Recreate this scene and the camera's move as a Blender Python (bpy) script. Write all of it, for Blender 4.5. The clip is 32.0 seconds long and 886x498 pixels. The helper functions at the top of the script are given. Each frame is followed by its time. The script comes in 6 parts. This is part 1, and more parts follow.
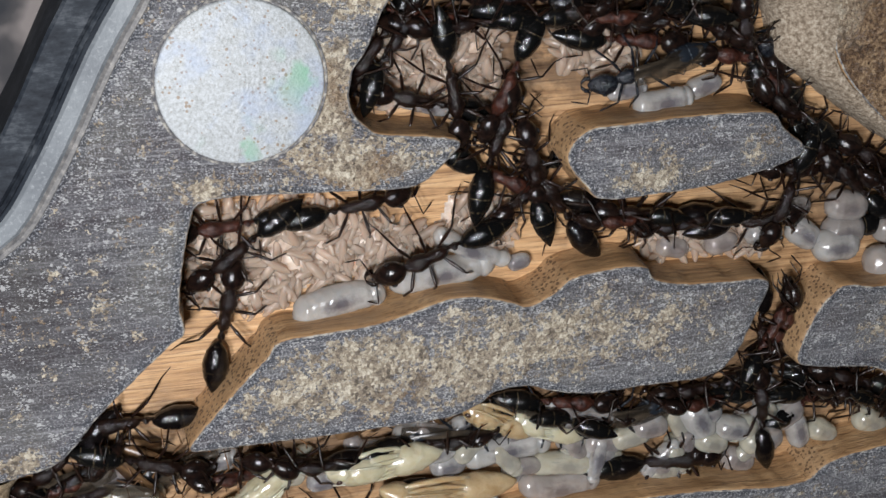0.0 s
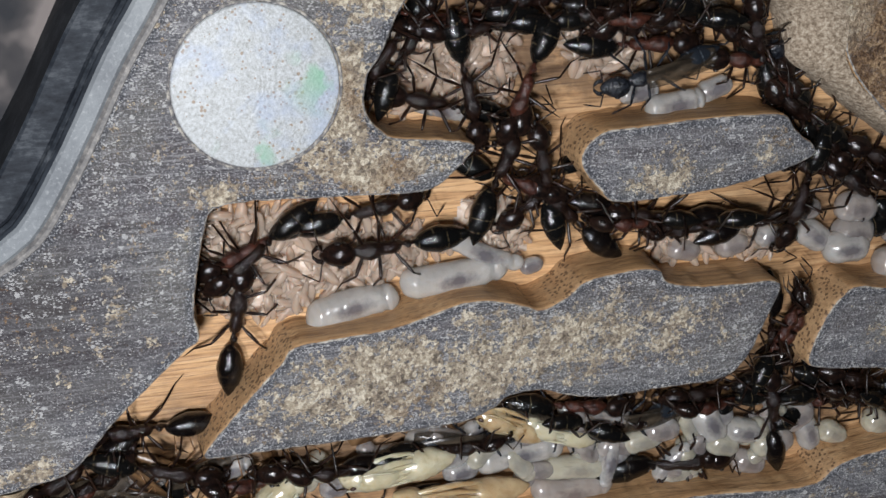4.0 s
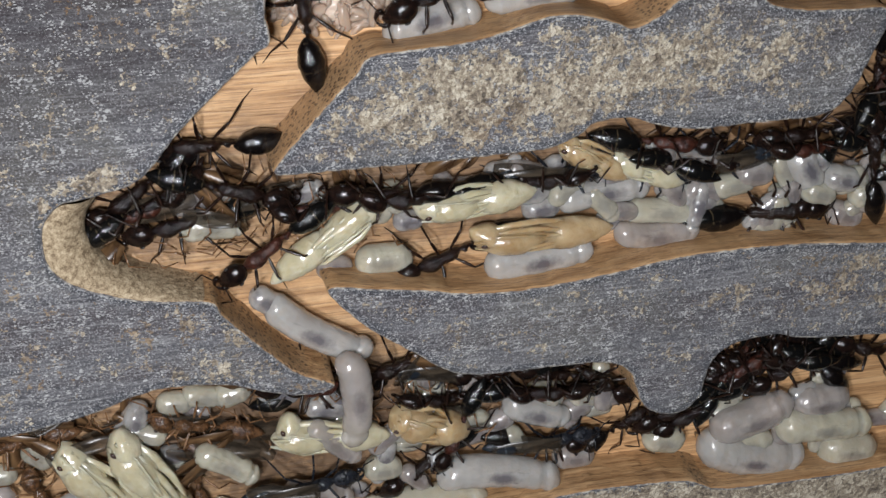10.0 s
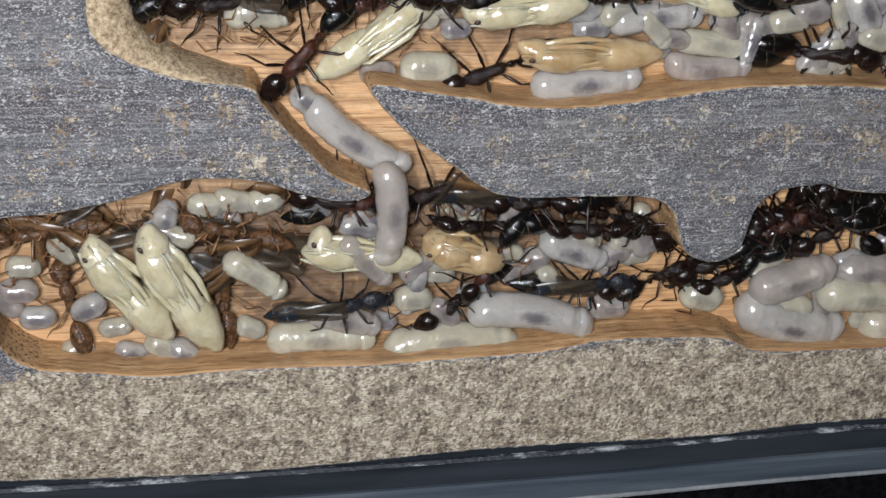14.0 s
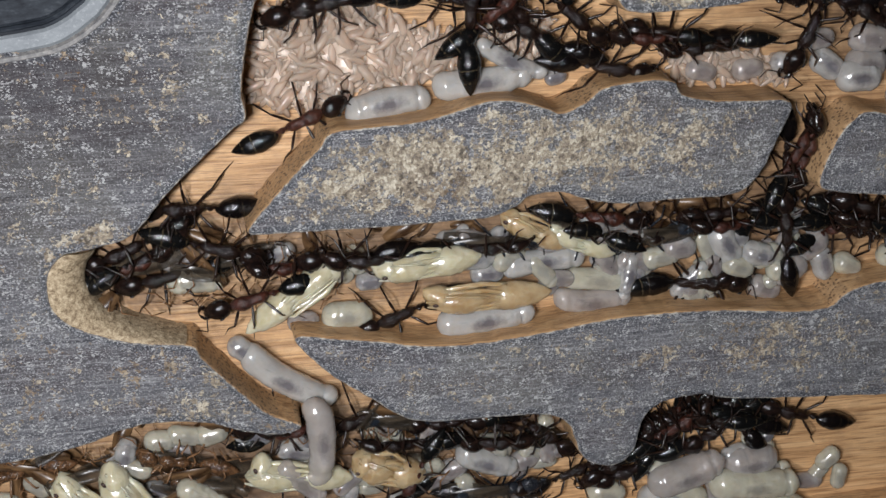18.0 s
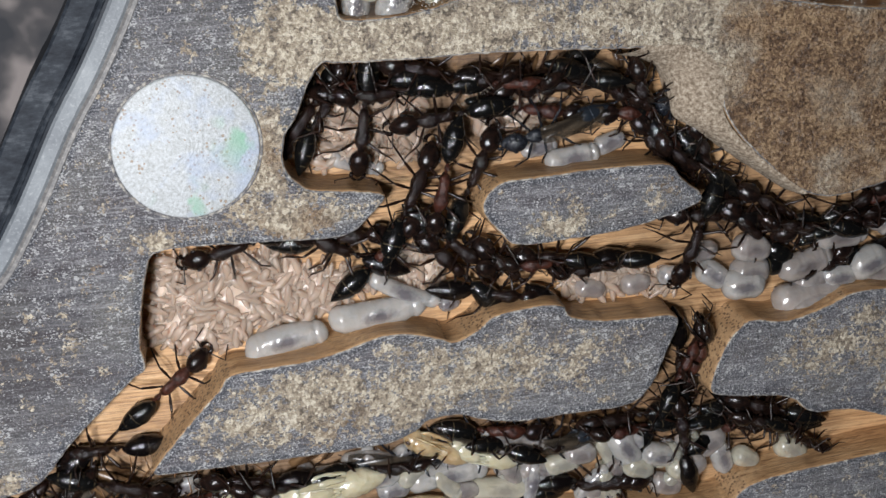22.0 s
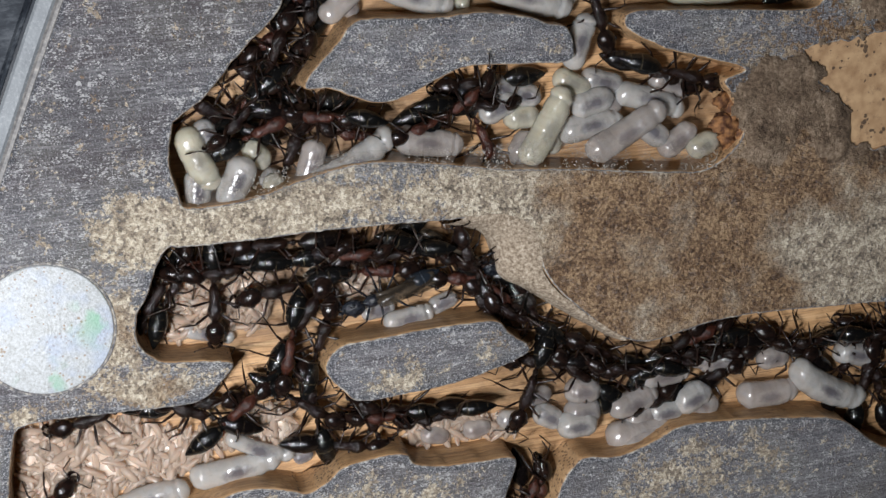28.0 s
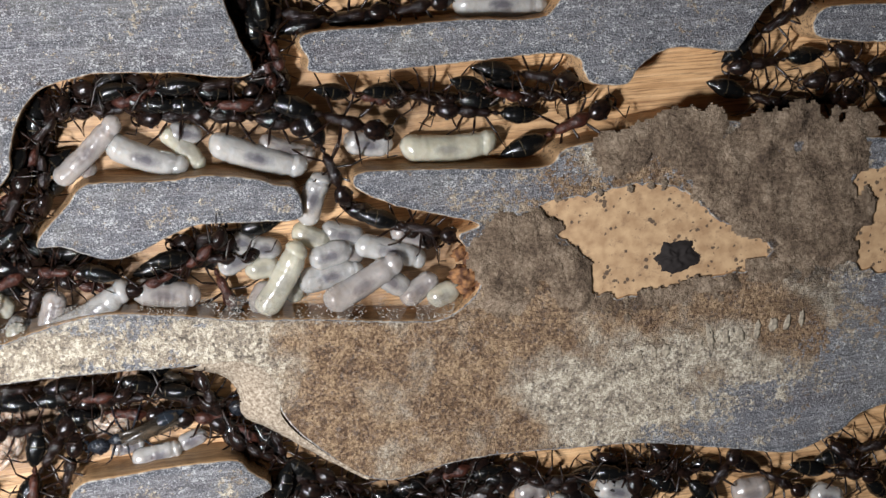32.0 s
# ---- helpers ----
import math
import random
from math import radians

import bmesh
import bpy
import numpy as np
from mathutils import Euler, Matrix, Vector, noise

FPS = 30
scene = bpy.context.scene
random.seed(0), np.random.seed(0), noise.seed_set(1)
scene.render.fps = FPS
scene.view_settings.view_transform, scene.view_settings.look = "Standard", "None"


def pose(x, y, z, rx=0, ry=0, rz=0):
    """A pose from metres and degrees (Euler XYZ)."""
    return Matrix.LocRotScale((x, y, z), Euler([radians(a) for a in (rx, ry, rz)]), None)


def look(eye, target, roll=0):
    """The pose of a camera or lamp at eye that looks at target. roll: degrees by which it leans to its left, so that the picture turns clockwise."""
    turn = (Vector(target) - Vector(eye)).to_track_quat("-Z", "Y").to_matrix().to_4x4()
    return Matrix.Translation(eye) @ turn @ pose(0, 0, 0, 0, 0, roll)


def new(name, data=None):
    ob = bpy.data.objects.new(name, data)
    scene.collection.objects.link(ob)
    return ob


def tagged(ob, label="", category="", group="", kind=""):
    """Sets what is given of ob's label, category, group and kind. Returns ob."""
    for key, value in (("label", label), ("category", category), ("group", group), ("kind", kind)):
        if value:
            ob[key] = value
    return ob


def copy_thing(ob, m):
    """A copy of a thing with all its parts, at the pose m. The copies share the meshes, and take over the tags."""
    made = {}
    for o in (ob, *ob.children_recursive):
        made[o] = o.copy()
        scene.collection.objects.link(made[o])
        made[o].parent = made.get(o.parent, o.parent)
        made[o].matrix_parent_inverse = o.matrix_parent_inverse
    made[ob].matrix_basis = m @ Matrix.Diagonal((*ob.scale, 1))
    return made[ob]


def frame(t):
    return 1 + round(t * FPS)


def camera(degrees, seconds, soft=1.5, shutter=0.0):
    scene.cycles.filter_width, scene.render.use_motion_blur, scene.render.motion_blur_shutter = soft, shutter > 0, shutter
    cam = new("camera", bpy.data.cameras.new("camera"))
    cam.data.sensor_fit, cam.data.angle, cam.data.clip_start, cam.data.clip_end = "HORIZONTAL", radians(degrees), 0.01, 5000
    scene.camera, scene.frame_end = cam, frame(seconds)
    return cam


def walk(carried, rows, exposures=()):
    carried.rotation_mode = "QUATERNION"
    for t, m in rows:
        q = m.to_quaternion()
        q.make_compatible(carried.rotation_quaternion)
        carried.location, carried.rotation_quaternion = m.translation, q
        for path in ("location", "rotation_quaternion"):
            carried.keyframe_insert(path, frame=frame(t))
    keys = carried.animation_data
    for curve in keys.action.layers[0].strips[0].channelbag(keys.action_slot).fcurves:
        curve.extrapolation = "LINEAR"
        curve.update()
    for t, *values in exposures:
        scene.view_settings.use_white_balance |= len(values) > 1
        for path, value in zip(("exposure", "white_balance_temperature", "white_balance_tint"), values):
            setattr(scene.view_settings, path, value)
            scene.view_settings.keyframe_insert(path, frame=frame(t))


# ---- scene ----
MM = 0.001  # the plan is in millimetres
cam = camera(36.0, 32.0)
PATH = [
    (0, -20.92, 33.07, 83.08, -22.01, -14.82, -0.00),
    (0.5, -22.36, 31.42, 81.40, -21.92, -15.78, 0.34),
    (1, -22.90, 31.17, 81.31, -21.75, -15.91, 0.30),
    (1.5, -23.42, 31.64, 81.25, -21.79, -16.18, 0.37),
    (2, -23.30, 32.01, 81.82, -21.53, -16.06, 0.15),
    (2.5, -23.19, 31.82, 82.37, -21.13, -15.86, -0.07),
    (3, -23.17, 32.35, 82.00, -21.56, -15.90, -0.05),
    (3.5, -23.18, 32.58, 82.25, -21.50, -15.84, -0.08),
    (5.5, -21.48, 32.29, 82.87, -21.53, -15.14, -0.33),
    (6, -21.40, 32.48, 83.12, -21.80, -14.92, -0.36),
    (6.5, -20.69, 32.36, 83.94, -21.49, -14.53, -0.59),
    (7, -20.76, 32.38, 83.48, -21.68, -14.67, -0.56),
    (7.5, -20.85, 31.26, 83.09, -21.95, -14.48, -0.84),
    (8, -21.41, 29.77, 82.60, -22.92, -14.08, -1.08),
    (8.5, -22.63, 27.26, 81.61, -24.37, -13.84, -0.95),
    (9, -23.99, 24.42, 81.22, -25.44, -13.86, -0.38),
    (9.5, -23.74, 21.37, 81.42, -26.22, -13.44, -0.08),
    (10, -24.06, 21.44, 81.50, -26.84, -12.92, -0.13),
    (10.5, -24.74, 19.27, 79.79, -28.88, -12.48, 0.06),
    (11, -28.37, 11.41, 79.90, -29.19, -12.65, 1.19),
    (11.5, -27.22, 6.79, 82.81, -28.43, -11.85, 1.90),
    (12, -26.63, 3.84, 85.39, -26.78, -10.85, 2.67),
    (12.5, -27.32, 3.69, 85.91, -25.94, -10.57, 3.15),
    (13, -27.54, 3.59, 86.48, -25.16, -10.51, 3.06),
    (13.5, -26.80, 4.81, 85.48, -25.38, -10.72, 2.88),
    (15.5, -24.97, 9.36, 91.50, -23.95, -9.74, 1.90),
    (16, -24.68, 10.33, 92.72, -22.79, -10.27, 1.44),
    (16.5, -24.24, 11.59, 93.83, -21.60, -10.45, 0.92),
    (17, -23.73, 14.46, 94.69, -21.11, -10.81, 0.48),
    (17.5, -22.25, 18.28, 95.75, -20.95, -10.92, 0.33),
    (18, -20.32, 20.95, 96.61, -20.67, -10.71, -0.11),
    (18.5, -19.48, 23.83, 96.95, -20.54, -11.00, -0.23),
    (19, -16.47, 26.14, 97.06, -19.97, -10.85, -0.75),
    (19.5, -15.74, 27.44, 97.42, -19.85, -10.80, -0.98),
    (20, -15.96, 28.48, 97.33, -19.59, -11.33, -1.03),
    (20.5, -14.48, 30.71, 95.76, -19.87, -11.72, -1.15),
    (21, -14.59, 32.79, 95.90, -19.62, -12.27, -1.36),
    (21.5, -14.57, 33.65, 96.07, -18.90, -12.48, -1.69),
    (22, -13.99, 34.68, 96.43, -18.29, -12.44, -2.05),
    (22.5, -13.88, 36.56, 96.09, -18.44, -12.70, -2.17),
    (23, -14.11, 35.42, 95.15, -18.77, -12.67, -2.18),
    (23.5, -14.57, 33.82, 95.08, -18.65, -12.43, -2.17),
    (24, -14.51, 31.81, 95.28, -18.62, -12.31, -1.93),
    (24.5, -14.48, 33.14, 95.89, -18.60, -12.24, -1.92),
    (25, -13.68, 35.50, 97.14, -18.31, -12.23, -1.98),
    (25.5, -13.64, 37.96, 97.49, -17.78, -12.75, -2.40),
    (27.5, -10.38, 41.42, 102.97, -14.49, -15.58, -3.67),
    (28, -6.75, 41.86, 105.97, -13.81, -14.95, -3.95),
    (28.5, -2.71, 44.06, 108.17, -13.10, -14.72, -4.09),
    (29, -0.68, 47.23, 109.23, -13.54, -14.76, -4.06),
    (29.5, 2.42, 49.42, 110.25, -13.22, -14.43, -4.23),
    (30, 9.46, 53.40, 110.81, -13.75, -13.82, -4.29),
    (30.5, 12.66, 53.34, 112.02, -13.36, -13.04, -4.29),
    (31, 17.98, 53.88, 113.59, -13.55, -11.77, -4.19),
    (31.5, 21.33, 54.09, 114.41, -13.45, -10.94, -4.04),
    (32, 23.18, 52.84, 114.95, -13.64, -10.55, -3.92),
]
CAMERA_ROWS = [(t, pose(x * MM, y * MM, z * MM, rx, ry, rz)) for t, x, y, z, rx, ry, rz in PATH]

walk(cam, CAMERA_ROWS, exposures=[(0, -0.22), (8, -0.24), (10, -0.22), (12, -0.04), (13.5, 0.06), (17, -0.26), (20, -0.10), (25.5, -0.10), (28, 0.02), (30, 0.36), (31, 0.60), (32, 0.72)])

world = bpy.data.worlds.new("dim_room")
scene.world = world
world.use_nodes = True
world.node_tree.nodes["Background"].inputs["Color"].default_value = (0.9, 0.95, 1.0, 1)
world.node_tree.nodes["Background"].inputs["Strength"].default_value = 0.006

# a pair of small white diodes held above the nest, to the left
LAMP_AT, LAMP_AIM = Vector((-46, 14, 112)) * MM, Vector((10, 2, 0)) * MM
for n in range(2):
    diode = bpy.data.lights.new("diode", "AREA")
    diode.shape, diode.size, diode.energy, diode.color = "DISK", 0.013, 0.112, (0.96, 0.97, 1.01)
    side = Vector((0.72, 0.69, 0)) * (n - 0.5) * 0.022
    new("diode_lamp", diode).matrix_world = look(LAMP_AT + side, LAMP_AIM + side)



class Nodes:
    """A small wrapper for node materials; places are in metres, noise sizes in millimetres."""

    def __init__(self, name, roughness=0.5, **values):
        self.mat = bpy.data.materials.new(name)
        self.mat.use_nodes = True
        self.tree = self.mat.node_tree
        self.shader = self.tree.nodes["Principled BSDF"]
        self.shader.inputs["Roughness"].default_value = roughness
        for key, value in values.items():
            self.shader.inputs[key.replace("_", " ")].default_value = value

    def node(self, kind, **inputs):
        made = self.tree.nodes.new(kind)
        for key, value in inputs.items():
            self.put(made.inputs[key.replace("_", " ")], value)
        return made

    def put(self, socket, value):
        if isinstance(value, bpy.types.NodeSocket):
            self.tree.links.new(value, socket)
        else:
            socket.default_value = value

    def where(self, space="Object", scale=(1, 1, 1), turn=0.0):
        coords = self.node("ShaderNodeTexCoord")
        mapping = self.node("ShaderNodeMapping", Vector=coords.outputs[space])
        mapping.inputs["Scale"].default_value = [1000 * s for s in scale]
        mapping.inputs["Rotation"].default_value = (0, 0, radians(turn))
        return mapping.outputs["Vector"]

    def noise(self, size, detail=4.0, rough=0.55, space="Object", stretch=(1, 1, 1), turn=0.0):
        vector = self.where(space, [s / size for s in stretch], turn)
        return self.node("ShaderNodeTexNoise", Vector=vector, Scale=1.0, Detail=detail, Roughness=rough).outputs["Fac"]

    def cells(self, size, space="Object", what="Distance"):
        vector = self.where(space, [1 / size] * 3)
        made = self.node("ShaderNodeTexVoronoi", Vector=vector, Scale=1.0)
        return made.outputs[what]

    def ramp(self, value, *stops):
        made = self.node("ShaderNodeValToRGB", Fac=value)
        while len(made.color_ramp.elements) < len(stops):
            made.color_ramp.elements.new(0.5)
        for spot, (at, color) in zip(made.color_ramp.elements, stops):
            spot.position = at
            spot.color = (*color, 1) if isinstance(color, tuple) else (color, color, color, 1)
        return made.outputs["Color"]

    def mix(self, fac, a, b, mode="MIX"):
        made = self.tree.nodes.new("ShaderNodeMix")
        made.data_type, made.blend_type = "RGBA", mode
        for socket, value in zip((made.inputs[0], made.inputs[6], made.inputs[7]), (fac, a, b)):
            self.put(socket, (*value, 1) if isinstance(value, tuple) and len(value) == 3 else value)
        return made.outputs[2]

    def math(self, how, a, b=0.0, clamp=False):
        made = self.tree.nodes.new("ShaderNodeMath")
        made.operation, made.use_clamp = how, clamp
        self.put(made.inputs[0], a), self.put(made.inputs[1], b)
        return made.outputs[0]

    def near(self, x, y, radius, flat=1.0):
        """1 at the spot (x, y), falling to 0 at the radius, all in millimetres; flat: squeeze of the y axis."""
        vector = self.where("Object")
        away = self.tree.nodes.new("ShaderNodeVectorMath")
        away.operation = "SUBTRACT"
        self.put(away.inputs[0], vector)
        away.inputs[1].default_value = (x, y, 0)
        squeeze = self.tree.nodes.new("ShaderNodeVectorMath")
        squeeze.operation = "MULTIPLY"
        self.put(squeeze.inputs[0], away.outputs[0])
        squeeze.inputs[1].default_value = (1 / radius, flat / radius, 0)
        length = self.tree.nodes.new("ShaderNodeVectorMath")
        length.operation = "LENGTH"
        self.put(length.inputs[0], squeeze.outputs[0])
        return self.math("SUBTRACT", 1.0, length.outputs["Value"], clamp=True)

    def color(self, value):
        self.put(self.shader.inputs["Base Color"], (*value, 1) if isinstance(value, tuple) else value)
        return self

    def bump(self, height, depth, strength=1.0):
        made = self.node("ShaderNodeBump", Height=height, Strength=strength, Distance=depth * MM)
        self.put(self.shader.inputs["Normal"], made.outputs["Normal"])
        return self


def top_material(name, dirt, brown, pale=0.0, chalky=(), damp=(), worn=(), clean=0.35):
    """Grey sanded face of the nest: fine pale specks (dust, and glints put into the colour), streaks along the grain,
    and beige dirt. dirt: base amount; brown: spots (x, y, radius, flat, amount).
    """
    m = Nodes(name, 0.42)
    streak = m.noise(0.8, 7, 0.7, stretch=(0.04, 1.0, 1.0), turn=-4)
    band = m.noise(2.6, 3, 0.6, stretch=(0.06, 1.0, 1.0), turn=-4)
    scratch = m.noise(0.20, 4, 0.7, stretch=(0.05, 1.0, 1.0), turn=-4)
    grain = m.noise(0.13, 2, 0.6)
    blot = m.noise(1.1, 4, 0.65)
    base = m.ramp(streak, (0.34, (0.060, 0.060, 0.070)), (0.47, (0.118, 0.118, 0.131)), (0.58, (0.172, 0.170, 0.180)), (0.70, (0.245, 0.240, 0.245)))
    base = m.mix(m.ramp(band, (0.48, 0.0), (0.58, 0.8)), base, (0.082, 0.070, 0.076))
    base = m.mix(m.ramp(blot, (0.40, 0.0), (0.62, 0.5)), base, (0.155, 0.158, 0.170))
    base = m.mix(m.ramp(m.noise(7.0, 4, 0.6), (0.48, 0.0), (0.66, 0.55)), base, (0.175, 0.170, 0.150))
    # pale grains; the face's fine sparkle is put into their colour
    base = m.mix(m.ramp(grain, (0.53, 0.0), (0.62, 0.8)), base, (0.40, 0.40, 0.42))
    base = m.mix(m.ramp(scratch, (0.53, 0.0), (0.62, 0.6)), base, (0.40, 0.40, 0.41))
    base = m.mix(m.ramp(m.noise(0.22, 3, 0.6, stretch=(0.35, 1.0, 1.0), turn=-4), (0.52, 0.0), (0.64, 0.42)), base, (0.040, 0.040, 0.048))
    for x, y, radius, flat, much in worn:
        base = m.mix(m.math("MULTIPLY", m.math("MULTIPLY", m.near(x, y, radius, flat), m.ramp(streak, (0.35, 1.0), (0.62, 0.5))), much), base, (0.036, 0.029, 0.032))
    attribute = m.tree.nodes.new("ShaderNodeAttribute")
    attribute.attribute_name = "inset"
    inset = m.math("ADD", attribute.outputs["Fac"], m.math("MULTIPLY", m.math("SUBTRACT", m.noise(0.9, 4, 0.65), 0.5), 1.6))
    rim = m.ramp(inset, (0.25, 1.0), (0.75, 0.0))
    base = m.mix(m.math("MULTIPLY", rim, 0.7), base, m.ramp(grain, (0.42, (0.034, 0.038, 0.048)), (0.54, (0.098, 0.105, 0.122)), (0.63, (0.42, 0.43, 0.45))))
    amount = m.math("ADD", m.math("MULTIPLY", m.noise(4.0, 6, 0.7), 1.0), dirt - 0.56)
    for x, y, radius, flat, much in brown:
        amount = m.math("ADD", amount, m.math("MULTIPLY", m.near(x, y, radius, flat), much))
    fine = m.math("ADD", amount, m.math("ADD", m.math("MULTIPLY", m.math("SUBTRACT", m.noise(1.5, 3, 0.6), 0.5), 2.3), m.math("MULTIPLY", m.math("SUBTRACT", m.noise(0.30, 3, 0.65), 0.5), 2.6)))
    fine = m.math("SUBTRACT", fine, m.math("MULTIPLY", rim, clean))
    tint = m.noise(6.0, 3)
    for x, y, radius, flat, much in chalky:
        tint = m.math("ADD", tint, m.math("MULTIPLY", m.near(x, y, radius, flat), much))
    soil = m.math("ADD", m.math("MULTIPLY", m.noise(0.26, 3, 0.65), 0.55), m.math("MULTIPLY", m.noise(1.7, 5, 0.65), 0.45))
    soil = m.math("ADD", m.math("MULTIPLY", soil, 0.78), m.math("MULTIPLY", m.cells(0.22, what="Color"), 0.22))
    dark_earth = m.ramp(soil, (0.38, (0.068, 0.034, 0.015)), (0.50, (0.205, 0.122, 0.063)), (0.61, (0.42, 0.290, 0.165)))
    grit = m.math("ADD", m.math("MULTIPLY", m.cells(0.24, what="Color"), 0.22), m.math("ADD", m.math("MULTIPLY", m.noise(0.20, 3, 0.65), 0.33), m.math("MULTIPLY", m.noise(1.3, 5, 0.65), 0.45)))
    pale_earth = m.ramp(grit, (0.38, (0.115, 0.093, 0.070)), (0.45, (0.29, 0.235, 0.175)), (0.52, (0.44, 0.37, 0.27)), (0.60, (0.72, 0.65, 0.52)))
    earth = m.mix(m.ramp(tint, (0.40 - pale, 0.0), (0.60 - pale, 1.0)), dark_earth, pale_earth)
    base = m.mix(m.ramp(fine, (0.49, 0.0), (0.56, 0.95)), base, earth)
    for x, y, radius, flat, much in damp:
        wet = m.math("ADD", m.near(x, y, radius, flat), m.math("MULTIPLY", m.math("SUBTRACT", m.noise(1.6, 7, 0.75), 0.5), 1.6))
        base = m.mix(m.math("MULTIPLY", m.ramp(wet, (0.25, 0.0), (0.55, 1.0)), much), base, m.ramp(m.noise(0.3, 3, 0.65), (0.36, (0.016, 0.010, 0.007)), (0.62, (0.085, 0.055, 0.034))))
    # white specks: pale dust, and sparkle of the rough face put into the colour
    dashes = m.node("ShaderNodeTexVoronoi", Vector=m.where("Object", (4.5, 8.5, 1.0), -4), Scale=1.0).outputs["Distance"]
    specks = m.math("LESS_THAN", dashes, m.math("MULTIPLY", m.ramp(m.noise(0.9, 3, 0.65), (0.40, 0.0), (0.64, 1.0)), 0.50))
    specks = m.math("MAXIMUM", specks, m.math("LESS_THAN", m.cells(0.75), m.math("MULTIPLY", m.ramp(m.noise(2.2, 6, 0.8), (0.47, 0.0), (0.66, 1.0)), 0.34)))
    specks = m.math("MULTIPLY", specks, m.ramp(fine, (0.45, 1.0), (0.60, 0.15)))
    base = m.mix(m.math("MULTIPLY", specks, 0.75), base, (0.60, 0.60, 0.60))
    m.color(base)
    height = m.math("ADD", m.math("ADD", m.math("MULTIPLY", grain, 1.0), m.math("MULTIPLY", m.noise(0.17, 3, 0.6, stretch=(0.5, 1.0, 1.0), turn=20), 1.3)), m.math("MULTIPLY", specks, 0.3))
    m.bump(m.math("ADD", height, m.math("MULTIPLY", fine, 0.22)), 0.17, 1.0)
    return m.mat


def wood_material(name, light=1.0, damp=(), pores=False):
    """Pale orange bamboo: long fibres along x, darker pores."""
    m = Nodes(name, 0.45)
    fibre = m.noise(0.45, 5, 0.6, stretch=(0.05, 1.0, 1.0), turn=3)
    wide = m.noise(2.2, 3, 0.5, stretch=(0.1, 1.0, 0.6), turn=3)
    hair = m.noise(0.17, 4, 0.7, stretch=(0.035, 1.0, 1.0), turn=3)
    base = m.ramp(fibre, (0.30, (0.26 * light, 0.125 * light, 0.048 * light)), (0.5, (0.55 * light, 0.325 * light, 0.155 * light)), (0.72, (0.70 * light, 0.47 * light, 0.26 * light)))
    base = m.mix(m.math("MULTIPLY", wide, 0.4), base, (0.66 * light, 0.42 * light, 0.22 * light))
    base = m.mix(m.ramp(hair, (0.50, 0.0), (0.64, 0.75)), base, (0.15 * light, 0.072 * light, 0.030 * light))
    stain = m.ramp(m.noise(3.5, 5, 0.65), (0.50, 0.0), (0.72, 0.55))
    base = m.mix(stain, base, (0.22, 0.13, 0.07))
    for x, y, radius, flat, much in damp:
        wet = m.math("MULTIPLY", m.near(x, y, radius, flat), m.ramp(m.noise(1.8, 5, 0.7), (0.3, 0.2), (0.6, 1.0)))
        base = m.mix(m.math("MULTIPLY", m.math("MULTIPLY", wet, 2.0, clamp=True), much), base, (0.085, 0.052, 0.034))
    if pores:
        facing = m.node("ShaderNodeSeparateXYZ", Vector=m.tree.nodes.new("ShaderNodeNewGeometry").outputs["Normal"]).outputs["X"]
        end_grain = m.math("GREATER_THAN", m.math("ABSOLUTE", facing), 0.42)
        hole = m.math("MULTIPLY", m.math("LESS_THAN", m.cells(0.34), 0.36), end_grain)
        base = m.mix(m.math("MULTIPLY", end_grain, 0.5), base, (0.44, 0.29, 0.16))
        base = m.mix(m.math("MULTIPLY", hole, 0.85), base, (0.10, 0.055, 0.03))
    m.color(base)
    m.bump(m.math("ADD", fibre, m.math("MULTIPLY", hair, -0.7)), 0.12, 0.8)
    return m.mat


